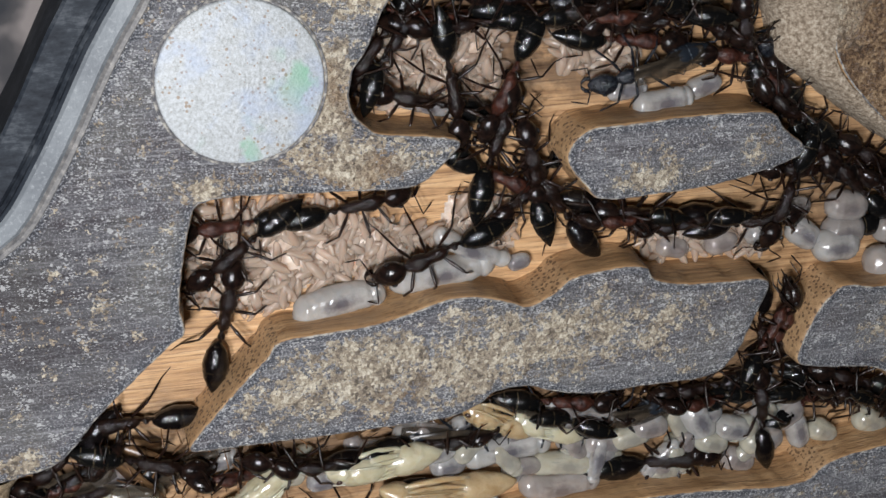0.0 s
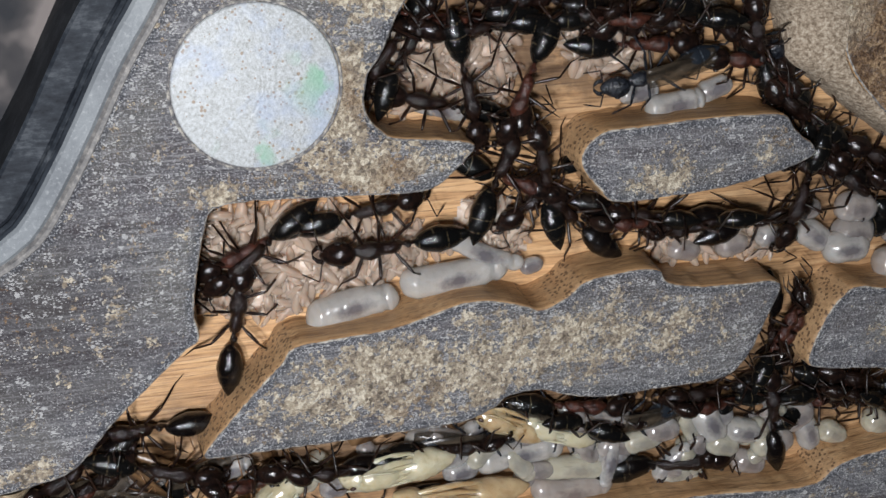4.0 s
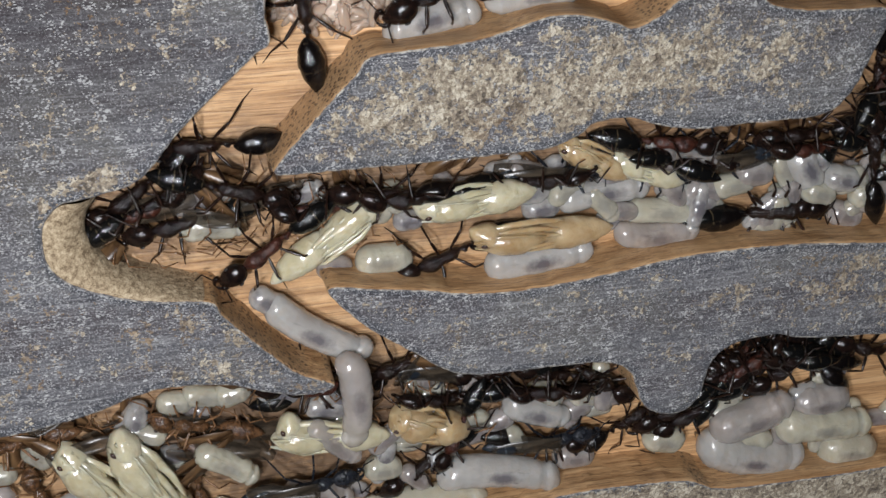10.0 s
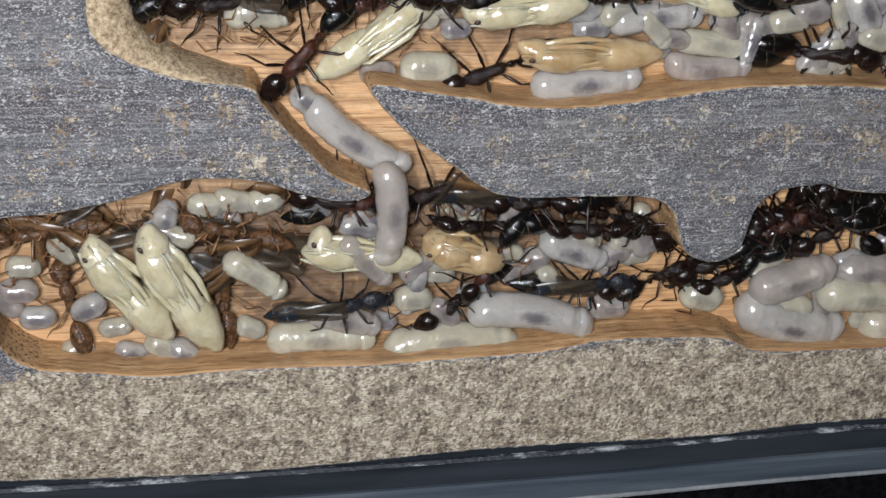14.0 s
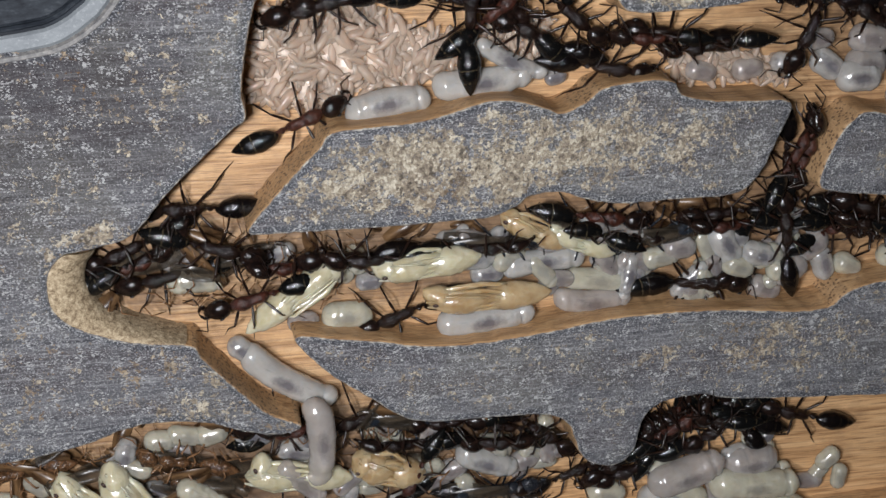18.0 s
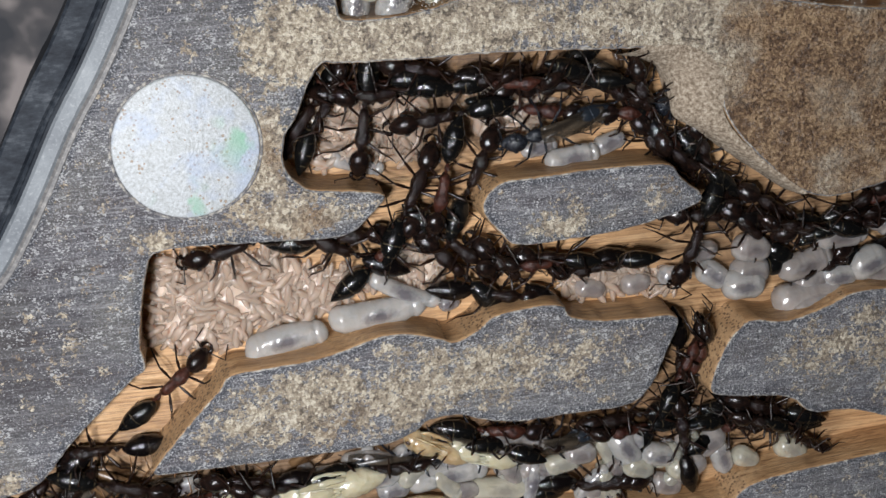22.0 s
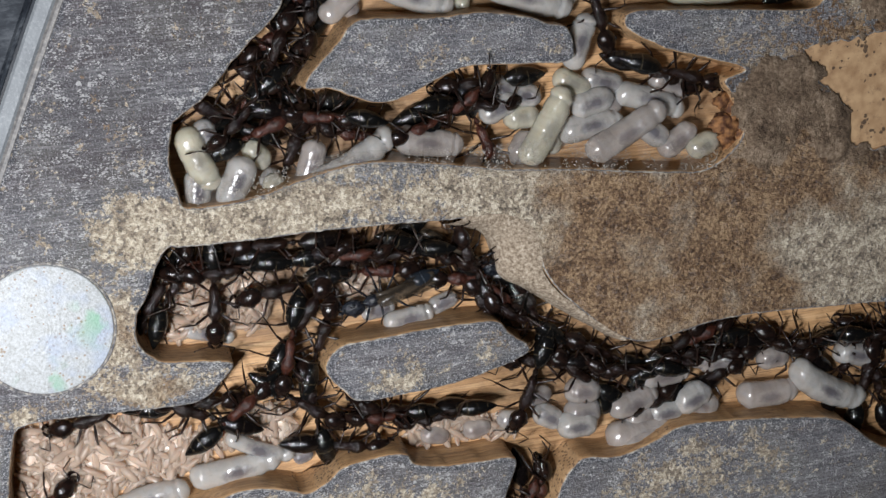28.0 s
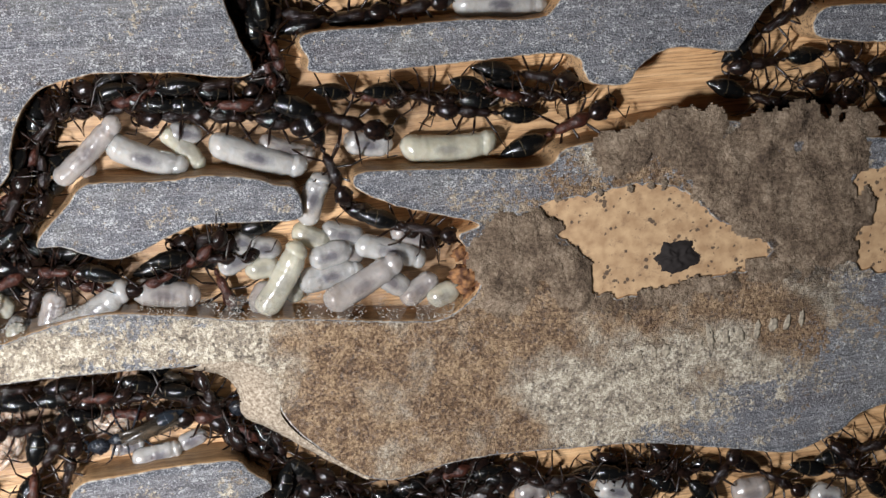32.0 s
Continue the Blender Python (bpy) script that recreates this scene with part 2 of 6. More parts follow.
TOP_GREY = top_material("grey_dusty_face", 0.14, [(-6.5, 9, 6, 1, 0.7), (-9, 5.2, 7, 2.4, 0.3), (-5, 6.2, 5, 2.5, 0.8), (5, 18.6, 17, 3.4, 1.5), (24, 16, 9, 1, 0.9), (42, 12, 24, 1.6, 1.9), (34, 8, 12, 1.4, 0.8), (30, 18, 16, 2, 0.9), (62, 24, 22, 1.2, 1.0), (60, 12, 20, 1.7, 1.0), (74, 16, 14, 1.4, 0.8), (-28, -45.6, 30, 4.5, 2.6), (-6, -45.8, 30, 4.5, 2.6), (18, -45.6, 28, 4.5, 2.6), (-28, -12.5, 3.5, 1.5, 0.9), (-20, -25, 8, 1, 0.4), (-15, 4.8, 3, 1.5, 0.8), (-4.5, 18.2, 4.5, 1.3, 0.9), (-7.5, 13, 3.5, 0.8, 0.8), (-1, 18.5, 6, 2, 0.9)], 0.06, [(-28, -45, 36, 4, 0.8), (10, -45, 40, 4, 0.65), (42, 12, 26, 1.5, -0.3), (62, 24, 22, 1.2, -0.3), (24, 16, 7, 1, 0.25), (4, 18.6, 17, 3.0, 0.5), (57, 9, 14, 1.5, 0.35)], [(66.6, 25.5, 4.2, 1, 0.85), (72.5, 22.3, 5, 0.9, 0.85), (75.3, 19.3, 4, 1, 0.7), (66.7, 30.1, 5, 1.3, 0.85), (61.0, 31.9, 5, 2, 0.8), (51.5, 23.8, 4, 1, 0.6), (52.9, 20.2, 4, 1.2, 0.65), (46.8, 24.4, 4.5, 1.1, 0.45), (78.0, 22.6, 6, 0.8, 0.6), (73.1, 28.4, 6, 1.5, 0.5), (58.5, 17.5, 7, 3.5, 0.55), (75.8, 15.5, 6, 3, 0.4)], [(-34, 1, 16, 1.1, 0.75), (-25, -1, 9, 1.0, 0.5), (-38, -8, 11, 1, 0.55), (-24, -5, 8, 1.4, 0.3), (-7, 28, 11, 0.8, 0.6), (2, 37, 9, 0.9, 0.5)], 0.12)
TOP_DIRTY = top_material("grey_face_with_beige_crust", 0.12, [(-11, -9.5, 5, 1.3, 0.75), (-5, -8.8, 6, 1.2, 1.0), (2, -8.3, 6, 1.1, 1.0), (9, -7.2, 6, 1.2, 0.8), (16, -7.4, 6, 1.3, 0.6), (36, -9, 7, 1.5, 0.6), (44, -9, 8, 1.2, 0.6)], 0.16)
TOP_BLUE = top_material("blue_grey_dusty_face", 0.14, [(14, 3.6, 3.5, 1.5, 0.9), (22, 5, 2.5, 1, 0.7), (24, -25, 8, 2, 0.4)], 0.1)
WOOD = wood_material("bamboo_wood", 1.08, [(-16, -34, 24, 2.4, 0.85), (2, -31, 12, 2.0, 0.8), (8, 13, 16, 2.2, 0.75), (-4, -15, 26, 3.2, 0.7), (24, -15, 20, 2.0, 0.7), (35, 0, 18, 2.2, 0.6), (10, 22, 16, 1.5, 0.6), (30, 35, 26, 4.0, 0.45), (40, 23, 10, 2, 0.6), (-25, -17, 6, 1, 0.6)])
WOOD_WALL = wood_material("bamboo_wood_cut", 0.90, pores=True)


def chitin(name, dark, red, gloss=0.22, rugged=0.03, solid=1.0):
    """Dark glossy shell with fine sculpture."""
    m = Nodes(name, gloss, Specular_IOR_Level=0.4, Alpha=solid)
    base = m.ramp(m.noise(0.5, 4, 0.65), (0.38, dark), (0.68, red))
    m.color(base)
    m.bump(m.math("ADD", m.noise(0.24, 3, 0.6), m.math("MULTIPLY", m.noise(0.07, 2), 0.4)), rugged, 0.9)
    return m.mat


ANT_HEAD = chitin("ant_head_shell", (0.004, 0.003, 0.003), (0.020, 0.010, 0.007), 0.17, 0.04)
ANT_THORAX = chitin("ant_thorax_shell", (0.003, 0.002, 0.002), (0.020, 0.009, 0.006), 0.22, 0.15)
ANT_THORAX_RED = chitin("ant_thorax_red_shell", (0.014, 0.005, 0.004), (0.085, 0.027, 0.016), 0.28, 0.13)
ANT_LEG = chitin("ant_leg_shell", (0.003, 0.002, 0.002), (0.028, 0.012, 0.007), 0.28, 0.03)
CALLOW = chitin("callow_ant_shell", (0.040, 0.020, 0.010), (0.17, 0.085, 0.040), 0.2, 0.08, 0.88)
CALLOW_LEG = chitin("callow_leg_shell", (0.09, 0.045, 0.02), (0.26, 0.14, 0.07), 0.25, 0.03)
WINGED = chitin("winged_ant_shell", (0.005, 0.006, 0.009), (0.024, 0.028, 0.036), 0.22, 0.10)
EYE = Nodes("compound_eye", 0.3).color((0.012, 0.01, 0.01)).mat
PUPA_EYE = Nodes("pupa_eye", 0.35).color((0.045, 0.024, 0.019)).mat


def gaster_material(name, dark, band, much=0.9):
    """Ringed gaster: pale scalloped hind edges on black plates."""
    m = Nodes(name, 0.14, Specular_IOR_Level=0.55)
    along = m.node("ShaderNodeSeparateXYZ", Vector=m.where("Object")).outputs["X"]
    wave = m.math("FRACT", m.math("ADD", m.math("MULTIPLY", along, 1.2), m.math("MULTIPLY", m.noise(0.8, 2), 0.35)))
    edge = m.math("MULTIPLY", m.ramp(wave, (0.0, 1.0), (0.07, 0.5), (0.13, 0.0)), m.ramp(m.noise(0.30, 3), (0.44, 0.0), (0.60, much)))
    m.color(m.mix(edge, dark, band))
    m.bump(m.math("ADD", m.math("MULTIPLY", wave, -0.5), m.math("MULTIPLY", m.noise(0.09, 3), 0.55)), 0.07, 0.8)
    return m.mat


GASTER = gaster_material("ant_gaster_shell", (0.004, 0.004, 0.004), (0.10, 0.075, 0.042))
GASTER_PLAIN = gaster_material("ant_gaster_dark_shell", (0.004, 0.003, 0.003), (0.07, 0.05, 0.03), 0.6)
GASTER_BLUE = gaster_material("winged_gaster_shell", (0.014, 0.018, 0.024), (0.16, 0.19, 0.22), 0.9)


def brood_material(name, pale, deep, gut, gut_much, clear=0.1, fold=0.05, solid_share=1.0, deep_light=0.0006):
    """Wet milky skin; the dark gut shows softly through the middle."""
    m = Nodes(name, 0.26, Subsurface_Weight=1.0, Subsurface_Scale=deep_light, Coat_Weight=1.0, Coat_Roughness=0.17, Coat_IOR=1.7, Transmission_Weight=clear, IOR=1.3, Alpha=solid_share)
    m.shader.inputs["Subsurface Radius"].default_value = (1.0, 0.88, 0.78)
    base = m.ramp(m.noise(1.6, 3, 0.5), (0.38, deep), (0.62, pale))
    middle = m.node("ShaderNodeVectorMath", Vector=m.where("Object", (0.36, 0.95, 0.0)))
    middle.operation = "LENGTH"
    inside = m.ramp(m.math("ADD", middle.outputs["Value"], m.math("MULTIPLY", m.noise(0.9, 5, 0.7), 0.8)), (0.58, gut_much), (0.98, 0.0))
    base = m.mix(inside, base, gut)
    vein = m.math("MULTIPLY", m.ramp(m.noise(0.5, 5, 0.7, stretch=(0.15, 1.2, 1.0)), (0.60, 0.0), (0.68, gut_much * 0.7)), m.ramp(middle.outputs["Value"], (0.5, 1.0), (1.1, 0.0)))
    base = m.mix(vein, base, gut)
    m.color(base)
    m.bump(m.noise(0.40, 3, 0.5), fold, 0.9)
    wet = m.node("ShaderNodeBump", Height=m.noise(0.5, 2, 0.5), Strength=1.0, Distance=fold * 0.9 * MM)
    m.put(m.shader.inputs["Coat Normal"], wet.outputs["Normal"])
    return m.mat


LARVA_MATS = [
    brood_material("larva_skin_pearl", (0.64, 0.625, 0.595), (0.55, 0.535, 0.51), (0.085, 0.075, 0.11), 0.75, 0.26, 0.07, 0.80),
    brood_material("larva_skin_ivory", (0.68, 0.65, 0.53), (0.58, 0.55, 0.44), (0.24, 0.23, 0.22), 0.6, 0.22, 0.07, 0.84),
    brood_material("larva_skin_lilac", (0.60, 0.555, 0.52), (0.51, 0.465, 0.435), (0.12, 0.10, 0.12), 0.6, 0.30, 0.07, 0.74),
]
PUPA_SKIN = brood_material("pupa_skin_cream", (0.72, 0.67, 0.49), (0.58, 0.52, 0.35), (0.6, 0.5, 0.3), 0.0, 0.16, 0.10, 0.95)
PUPA_TAN = brood_material("pupa_skin_tan", (0.62, 0.48, 0.29), (0.46, 0.32, 0.17), (0.5, 0.3, 0.15), 0.0, 0.16, 0.10, 0.95)
SMALL_BROOD = brood_material("small_brood_skin", (0.80, 0.67, 0.55), (0.70, 0.56, 0.45), (0.55, 0.39, 0.30), 0.4, 0.35, 0.05, 0.62, 0.0006)
BROOD_BED = brood_material("brood_bed_skin", (0.74, 0.60, 0.49), (0.62, 0.48, 0.38), (0.45, 0.30, 0.22), 0.0, 0.10, 0.18)

for _soft in (SMALL_BROOD, BROOD_BED):
    _soft.node_tree.nodes["Principled BSDF"].inputs["Coat Weight"].default_value = 0.35

_m = Nodes("magnet_face", 0.5)
_c = _m.ramp(_m.noise(0.20, 7, 0.8), (0.34, (0.27, 0.275, 0.26)), (0.48, (0.44, 0.46, 0.465)), (0.62, (0.58, 0.61, 0.63)))
_c = _m.mix(_m.math("MULTIPLY", _m.math("LESS_THAN", _m.cells(0.35), _m.math("MULTIPLY", _m.ramp(_m.noise(1.6, 4, 0.7), (0.40, 0.05), (0.65, 1.0)), 0.36)), 0.7), _c, (0.26, 0.165, 0.08))
_g = _m.math("MULTIPLY", _m.ramp(_m.noise(2.2, 3), (0.5, 0.0), (0.6, 1.0)), _m.math("ADD", _m.near(4.0, 0.4, 2.8), _m.near(-0.6, -4.3, 2.6)))
_c = _m.mix(_m.ramp(_m.noise(2.8, 4, 0.6), (0.50, 0.0), (0.66, 0.5)), _c, (0.38, 0.46, 0.62))
_m.color(_m.mix(_g, _c, (0.26, 0.47, 0.34)))
_m.bump(_m.noise(0.22, 4), 0.1, 0.7)
MAGNET = _m.mat

_m = Nodes("clear_acrylic_edge", 0.5, Specular_IOR_Level=0.3)
_c = _m.ramp(_m.noise(1.4, 5, 0.6, stretch=(0.3, 0.3, 1)), (0.35, (0.16, 0.175, 0.19)), (0.6, (0.23, 0.25, 0.265)), (0.8, (0.34, 0.36, 0.37)))
_m.color(_m.mix(_m.ramp(_m.noise(0.25, 5, 0.75), (0.54, 0.0), (0.70, 0.6)), _c, (0.42, 0.44, 0.45)))
_m.bump(_m.noise(0.4, 4), 0.1, 0.5)
ACRYLIC = _m.mat
_m = Nodes("dusty_acrylic_lip", 0.5)
_m.color(_m.ramp(_m.noise(0.5, 6, 0.75), (0.36, (0.10, 0.098, 0.10)), (0.54, (0.19, 0.182, 0.175)), (0.70, (0.34, 0.32, 0.295))))
_m.bump(_m.noise(0.3, 4), 0.08, 0.5)
DUSTY_LIP = _m.mat
_m = Nodes("smoky_acrylic_wall", 0.65, Specular_IOR_Level=0.2)
_m.color(_m.ramp(_m.math("ADD", _m.math("MULTIPLY", _m.noise(3.5, 6, 0.7), 0.6), _m.math("MULTIPLY", _m.noise(0.35, 4, 0.7, stretch=(0.3, 1, 1), turn=-30), 0.4)), (0.38, (0.008, 0.010, 0.015)), (0.52, (0.028, 0.034, 0.043)), (0.66, (0.095, 0.105, 0.118))))
SMOKY_ACRYLIC = _m.mat
_m = Nodes("blue_acrylic_rail", 0.22)
_m.color(_m.ramp(_m.noise(1.6, 5, 0.6, stretch=(0.05, 1, 1)), (0.34, (0.036, 0.048, 0.064)), (0.55, (0.075, 0.092, 0.115)), (0.75, (0.15, 0.175, 0.20))))
RAIL_ACRYLIC = _m.mat
_m = Nodes("dark_acrylic", 0.16)
_m.color(_m.ramp(_m.noise(2.0, 5, stretch=(0.1, 1, 1)), (0.3, (0.012, 0.015, 0.020)), (0.7, (0.035, 0.042, 0.052))))
DARK_ACRYLIC = _m.mat
_m = Nodes("crusted_seal", 0.6)
_m.color(_m.ramp(_m.noise(1.0, 6, 0.75, stretch=(0.35, 1, 1)), (0.52, (0.022, 0.027, 0.036)), (0.64, (0.36, 0.39, 0.41))))
_m.bump(_m.noise(0.5, 4), 0.2, 0.8)
SEAL = _m.mat
_m = Nodes("black_cloth", 0.95, Specular_IOR_Level=0.1)
_m.color(_m.ramp(_m.noise(0.7, 4), (0.4, (0.002, 0.002, 0.003)), (0.7, (0.008, 0.008, 0.011))))
_m.bump(_m.noise(0.5, 4), 0.3, 0.8)
CLOTH = _m.mat
_m = Nodes("outworld_litter", 0.7)
_m.color(_m.ramp(_m.noise(5.0, 3, 0.5), (0.40, (0.004, 0.006, 0.011)), (0.50, (0.035, 0.032, 0.034)), (0.62, (0.19, 0.165, 0.155))))
LITTER = _m.mat
_m = Nodes("dirt_crust", 0.85)
_m.color(_m.ramp(_m.noise(0.5, 7, 0.8), (0.35, (0.08, 0.052, 0.034)), (0.5, (0.19, 0.14, 0.095)), (0.66, (0.36, 0.29, 0.21))))
_m.bump(_m.noise(0.4, 5, 0.7), 0.3, 1.0)
CRUST = _m.mat
_m = Nodes("brown_earth", 0.85)
_m.color(_m.ramp(_m.math("ADD", _m.math("MULTIPLY", _m.noise(0.32, 5, 0.7), 0.45), _m.math("MULTIPLY", _m.noise(2.4, 5, 0.65), 0.55)), (0.38, (0.058, 0.036, 0.022)), (0.50, (0.175, 0.122, 0.079)), (0.62, (0.36, 0.275, 0.195))))
_m.bump(_m.noise(0.35, 5, 0.7), 0.35, 1.0)
EARTH = _m.mat
CRUST_DARK = Nodes("damp_plug", 0.85, Specular_IOR_Level=0.2).color((0.022, 0.018, 0.017)).mat
_m = Nodes("rusty_dirt", 0.8)
_m.color(_m.ramp(_m.noise(0.5, 5), (0.4, (0.08, 0.03, 0.012)), (0.65, (0.30, 0.14, 0.05))))
RUST = _m.mat
_m = Nodes("sandy_rim", 0.8)
_m.color(_m.ramp(_m.noise(0.4, 7, 0.85), (0.40, (0.16, 0.11, 0.065)), (0.50, (0.38, 0.29, 0.18)), (0.62, (0.60, 0.49, 0.34))))
_m.bump(_m.noise(0.3, 4), 0.15, 0.8)
SAND = _m.mat
_m = Nodes("smoky_wing", 0.22, Alpha=0.45)
_m.color(_m.ramp(_m.noise(0.5, 4, stretch=(0.2, 1, 1)), (0.4, (0.03, 0.024, 0.018)), (0.7, (0.13, 0.10, 0.07))))
WING = _m.mat
_m = Nodes("speckled_pocket_wood", 0.7)
_c = _m.ramp(_m.noise(1.2, 5), (0.35, (0.36, 0.22, 0.115)), (0.65, (0.54, 0.36, 0.20)))
_d = _m.math("LESS_THAN", _m.cells(0.55), _m.math("MULTIPLY", _m.ramp(_m.noise(1.6, 5, 0.7), (0.42, 0.0), (0.62, 1.0)), 0.42))
_m.color(_m.mix(_m.math("MULTIPLY", _d, 0.85), _m.mix(_m.ramp(_m.noise(0.8, 6, 0.8), (0.54, 0.0), (0.66, 0.7)), _c, (0.20, 0.12, 0.07)), (0.06, 0.04, 0.028)))
POCKET_WOOD = _m.mat

_m = Nodes("misted_film", 0.5, Alpha=0.07)
_m.color(_m.ramp(_m.noise(0.5, 5, 0.7), (0.4, (0.34, 0.32, 0.29)), (0.6, (0.55, 0.53, 0.50))))
MIST = _m.mat
_m = Nodes("water_bead", 0.15)
_m.color(_m.ramp(_m.noise(1.2, 4), (0.4, (0.24, 0.22, 0.185)), (0.6, (0.38, 0.36, 0.33))))
BEAD = _m.mat

_m = Nodes("pale_gritty_earth", 0.85)
_m.color(_m.ramp(_m.noise(0.28, 5, 0.75), (0.38, (0.15, 0.11, 0.075)), (0.50, (0.32, 0.255, 0.185)), (0.62, (0.52, 0.445, 0.35))))
_m.bump(_m.noise(0.25, 4), 0.2, 0.9)
PALE_EARTH = _m.mat

_m = Nodes("faint_chalk", 0.8)
_m.color(_m.ramp(_m.noise(0.5, 6, 0.8), (0.42, (0.20, 0.165, 0.125)), (0.58, (0.42, 0.36, 0.27))))
CHALK = _m.mat

_m = Nodes("brown_husk", 0.3, Alpha=0.75, Transmission_Weight=0.2)
_m.color(_m.ramp(_m.noise(0.6, 5, stretch=(0.3, 1, 1)), (0.4, (0.06, 0.03, 0.014)), (0.65, (0.26, 0.15, 0.07))))
HUSK = _m.mat

_m = Nodes("pale_edge", 0.75)
_m.color(_m.ramp(_m.noise(0.45, 3, 0.65), (0.38, (0.08, 0.08, 0.09)), (0.52, (0.22, 0.21, 0.20)), (0.64, (0.48, 0.45, 0.39))))
_m.bump(_m.noise(0.2, 4), 0.1, 0.8)
PALE_EDGE = _m.mat

BIG_ISLAND = [
    (-17.0, -12.4), (-15.4, -10.3), (-13.2, -7.9), (-11.7, -6.4), (-10.8, -5.4), (-8.1, -5.1), (-4.6, -4.9), (-2.0, -4.3),
    (0.2, -3.7), (2.4, -3.7), (4.7, -4.4), (6.0, -4.8), (7.7, -4.1), (9.1, -3.1), (11.8, -2.7), (14.2, -2.8),
    (15.0, -3.8), (17.1, -4.4), (20.4, -4.6), (23.6, -4.9), (22.8, -7.6), (21.5, -10.4), (19.6, -11.8), (15.0, -11.9),
    (10.9, -12.0), (8.1, -11.5), (6.1, -10.8), (3.8, -10.9), (2.6, -11.7), (0.7, -12.4), (-1.9, -12.5), (-6.1, -12.6),
    (-11.2, -12.6), (-14.8, -12.6),
]
UPPER_ISLAND = [
    (8.4, 5.5), (8.9, 6.6), (10.2, 7.3), (12.7, 7.4), (16.6, 7.6), (20.1, 7.6), (22.7, 7.4), (23.8, 6.2),
    (25.4, 4.6), (23.2, 3.6), (18.8, 2.7), (14.4, 2.4), (10.9, 2.4), (9.7, 3.5), (8.8, 4.5),
]
LONG_ISLAND = [
    (-14.0, -21.0), (-11.6, -24.0), (-8.5, -26.4), (-6.1, -28.2), (-3.7, -28.9), (1.9, -29.0), (5.5, -29.2), (7.3, -30.3),
    (8.3, -32.9), (9.5, -34.0), (11.2, -34.3), (12.7, -33.2), (13.4, -30.4), (15.0, -29.0), (18.3, -28.6), (21.4, -29.3),
    (31.8, -30.0), (66.3, -32.0), (68.9, -26.1), (61.0, -19.0), (33.6, -19.9), (27.8, -22.0), (19.4, -21.4), (13.7, -21.3),
    (9.5, -21.5), (6.6, -21.9), (3.4, -22.3), (-0.7, -22.6), (-4.6, -22.4), (-7.0, -21.9), (-10.8, -21.3),
]
RIGHT_ISLAND = [
    (26.6, -11.3), (27.7, -8.0), (28.6, -6.7), (30.0, -5.9), (32.9, -6.3), (36.2, -5.5), (39.0, -4.5), (43.8, -4.8),
    (49.3, -5.5), (54.3, -6.6), (58.4, -9.8), (66.7, -14.1), (73.2, -22.3), (64.1, -25.2), (41.8, -15.7), (35.7, -14.6),
    (33.2, -12.9), (28.3, -12.2),
]
BROOD_ISLAND = [
    (8.8, 28.2), (11.5, 31.0), (13.3, 32.6), (16.6, 32.5), (19.7, 32.3), (22.9, 32.4), (26.5, 31.8), (28.3, 31.1),
    (29.9, 30.6), (30.4, 28.9), (29.9, 28.0), (27.1, 28.1), (24.3, 28.3), (21.5, 28.4), (19.2, 27.7), (16.8, 26.7),
    (14.5, 26.3), (12.4, 27.0), (10.7, 27.8),
]
TOP_ISLAND = [
    (31.9, 43.1), (32.0, 41.1), (32.5, 40.0), (39.0, 39.7), (46.2, 39.8), (51.5, 39.9), (54.4, 39.4), (55.1, 37.9),
    (55.8, 37.0), (58.7, 36.7), (59.8, 38.0), (62.8, 39.4), (67.9, 38.7), (68.9, 39.1), (71.0, 41.8), (72.5, 44.6),
    (58.6, 46.5), (54.1, 45.0), (51.6, 42.9), (45.4, 43.2), (39.3, 43.2),
]
TOP_RIGHT_ISLAND = [
    (75.8, 39.5), (76.7, 41.6), (82.3, 41.6), (92.1, 41.1), (94.9, 37.9), (82.4, 38.3), (78.8, 38.7),
]
POCKET = [
    (50.6, 26.9), (54.7, 27.4), (59.9, 27.9), (63.5, 26.9), (66.6, 24.0), (71.4, 21.3), (70.3, 19.4), (66.5, 18.8),
    (59.6, 17.9), (54.9, 18.6), (54.6, 21.8), (52.0, 24.2),
]
POCKET_SIDE = [
    (79.4, 26.2), (81.3, 27.0), (84.3, 26.2), (84.4, 17.7), (81.1, 17.7), (79.3, 19.1),
]
MASS_TOP_EDGE = [
    (25.6, 51.6), (25.7, 46.4), (26.5, 43.6), (27.1, 40.3), (20.9, 41.0), (14.8, 41.5), (14.5, 41.4), (11.0, 40.7),
    (8.9, 38.7), (7.8, 35.8), (7.4, 34.0), (4.2, 31.1), (1.2, 28.1), (-0.9, 26.7), (-1.4, 26.1), (-1.9, 23.4),
    (-1.5, 21.0), (-1.0, 19.9), (1.9, 19.8), (5.0, 20.2), (9.0, 21.2), (13.5, 21.7), (19.8, 20.8), (24.4, 19.9),
    (30.7, 19.2), (37.4, 18.2), (41.8, 18.0), (45.0, 20.5), (44.2, 23.6), (43.4, 25.1), (45.2, 25.9), (41.9, 27.1),
    (38.2, 28.3), (35.4, 29.8), (34.8, 30.8), (36.0, 31.4), (43.2, 30.9), (51.0, 30.3), (53.0, 31.6), (56.1, 32.0),
    (59.6, 31.7), (59.1, 33.0), (64.7, 33.4), (68.3, 32.6), (76.2, 31.3), (84.2, 29.5),
]
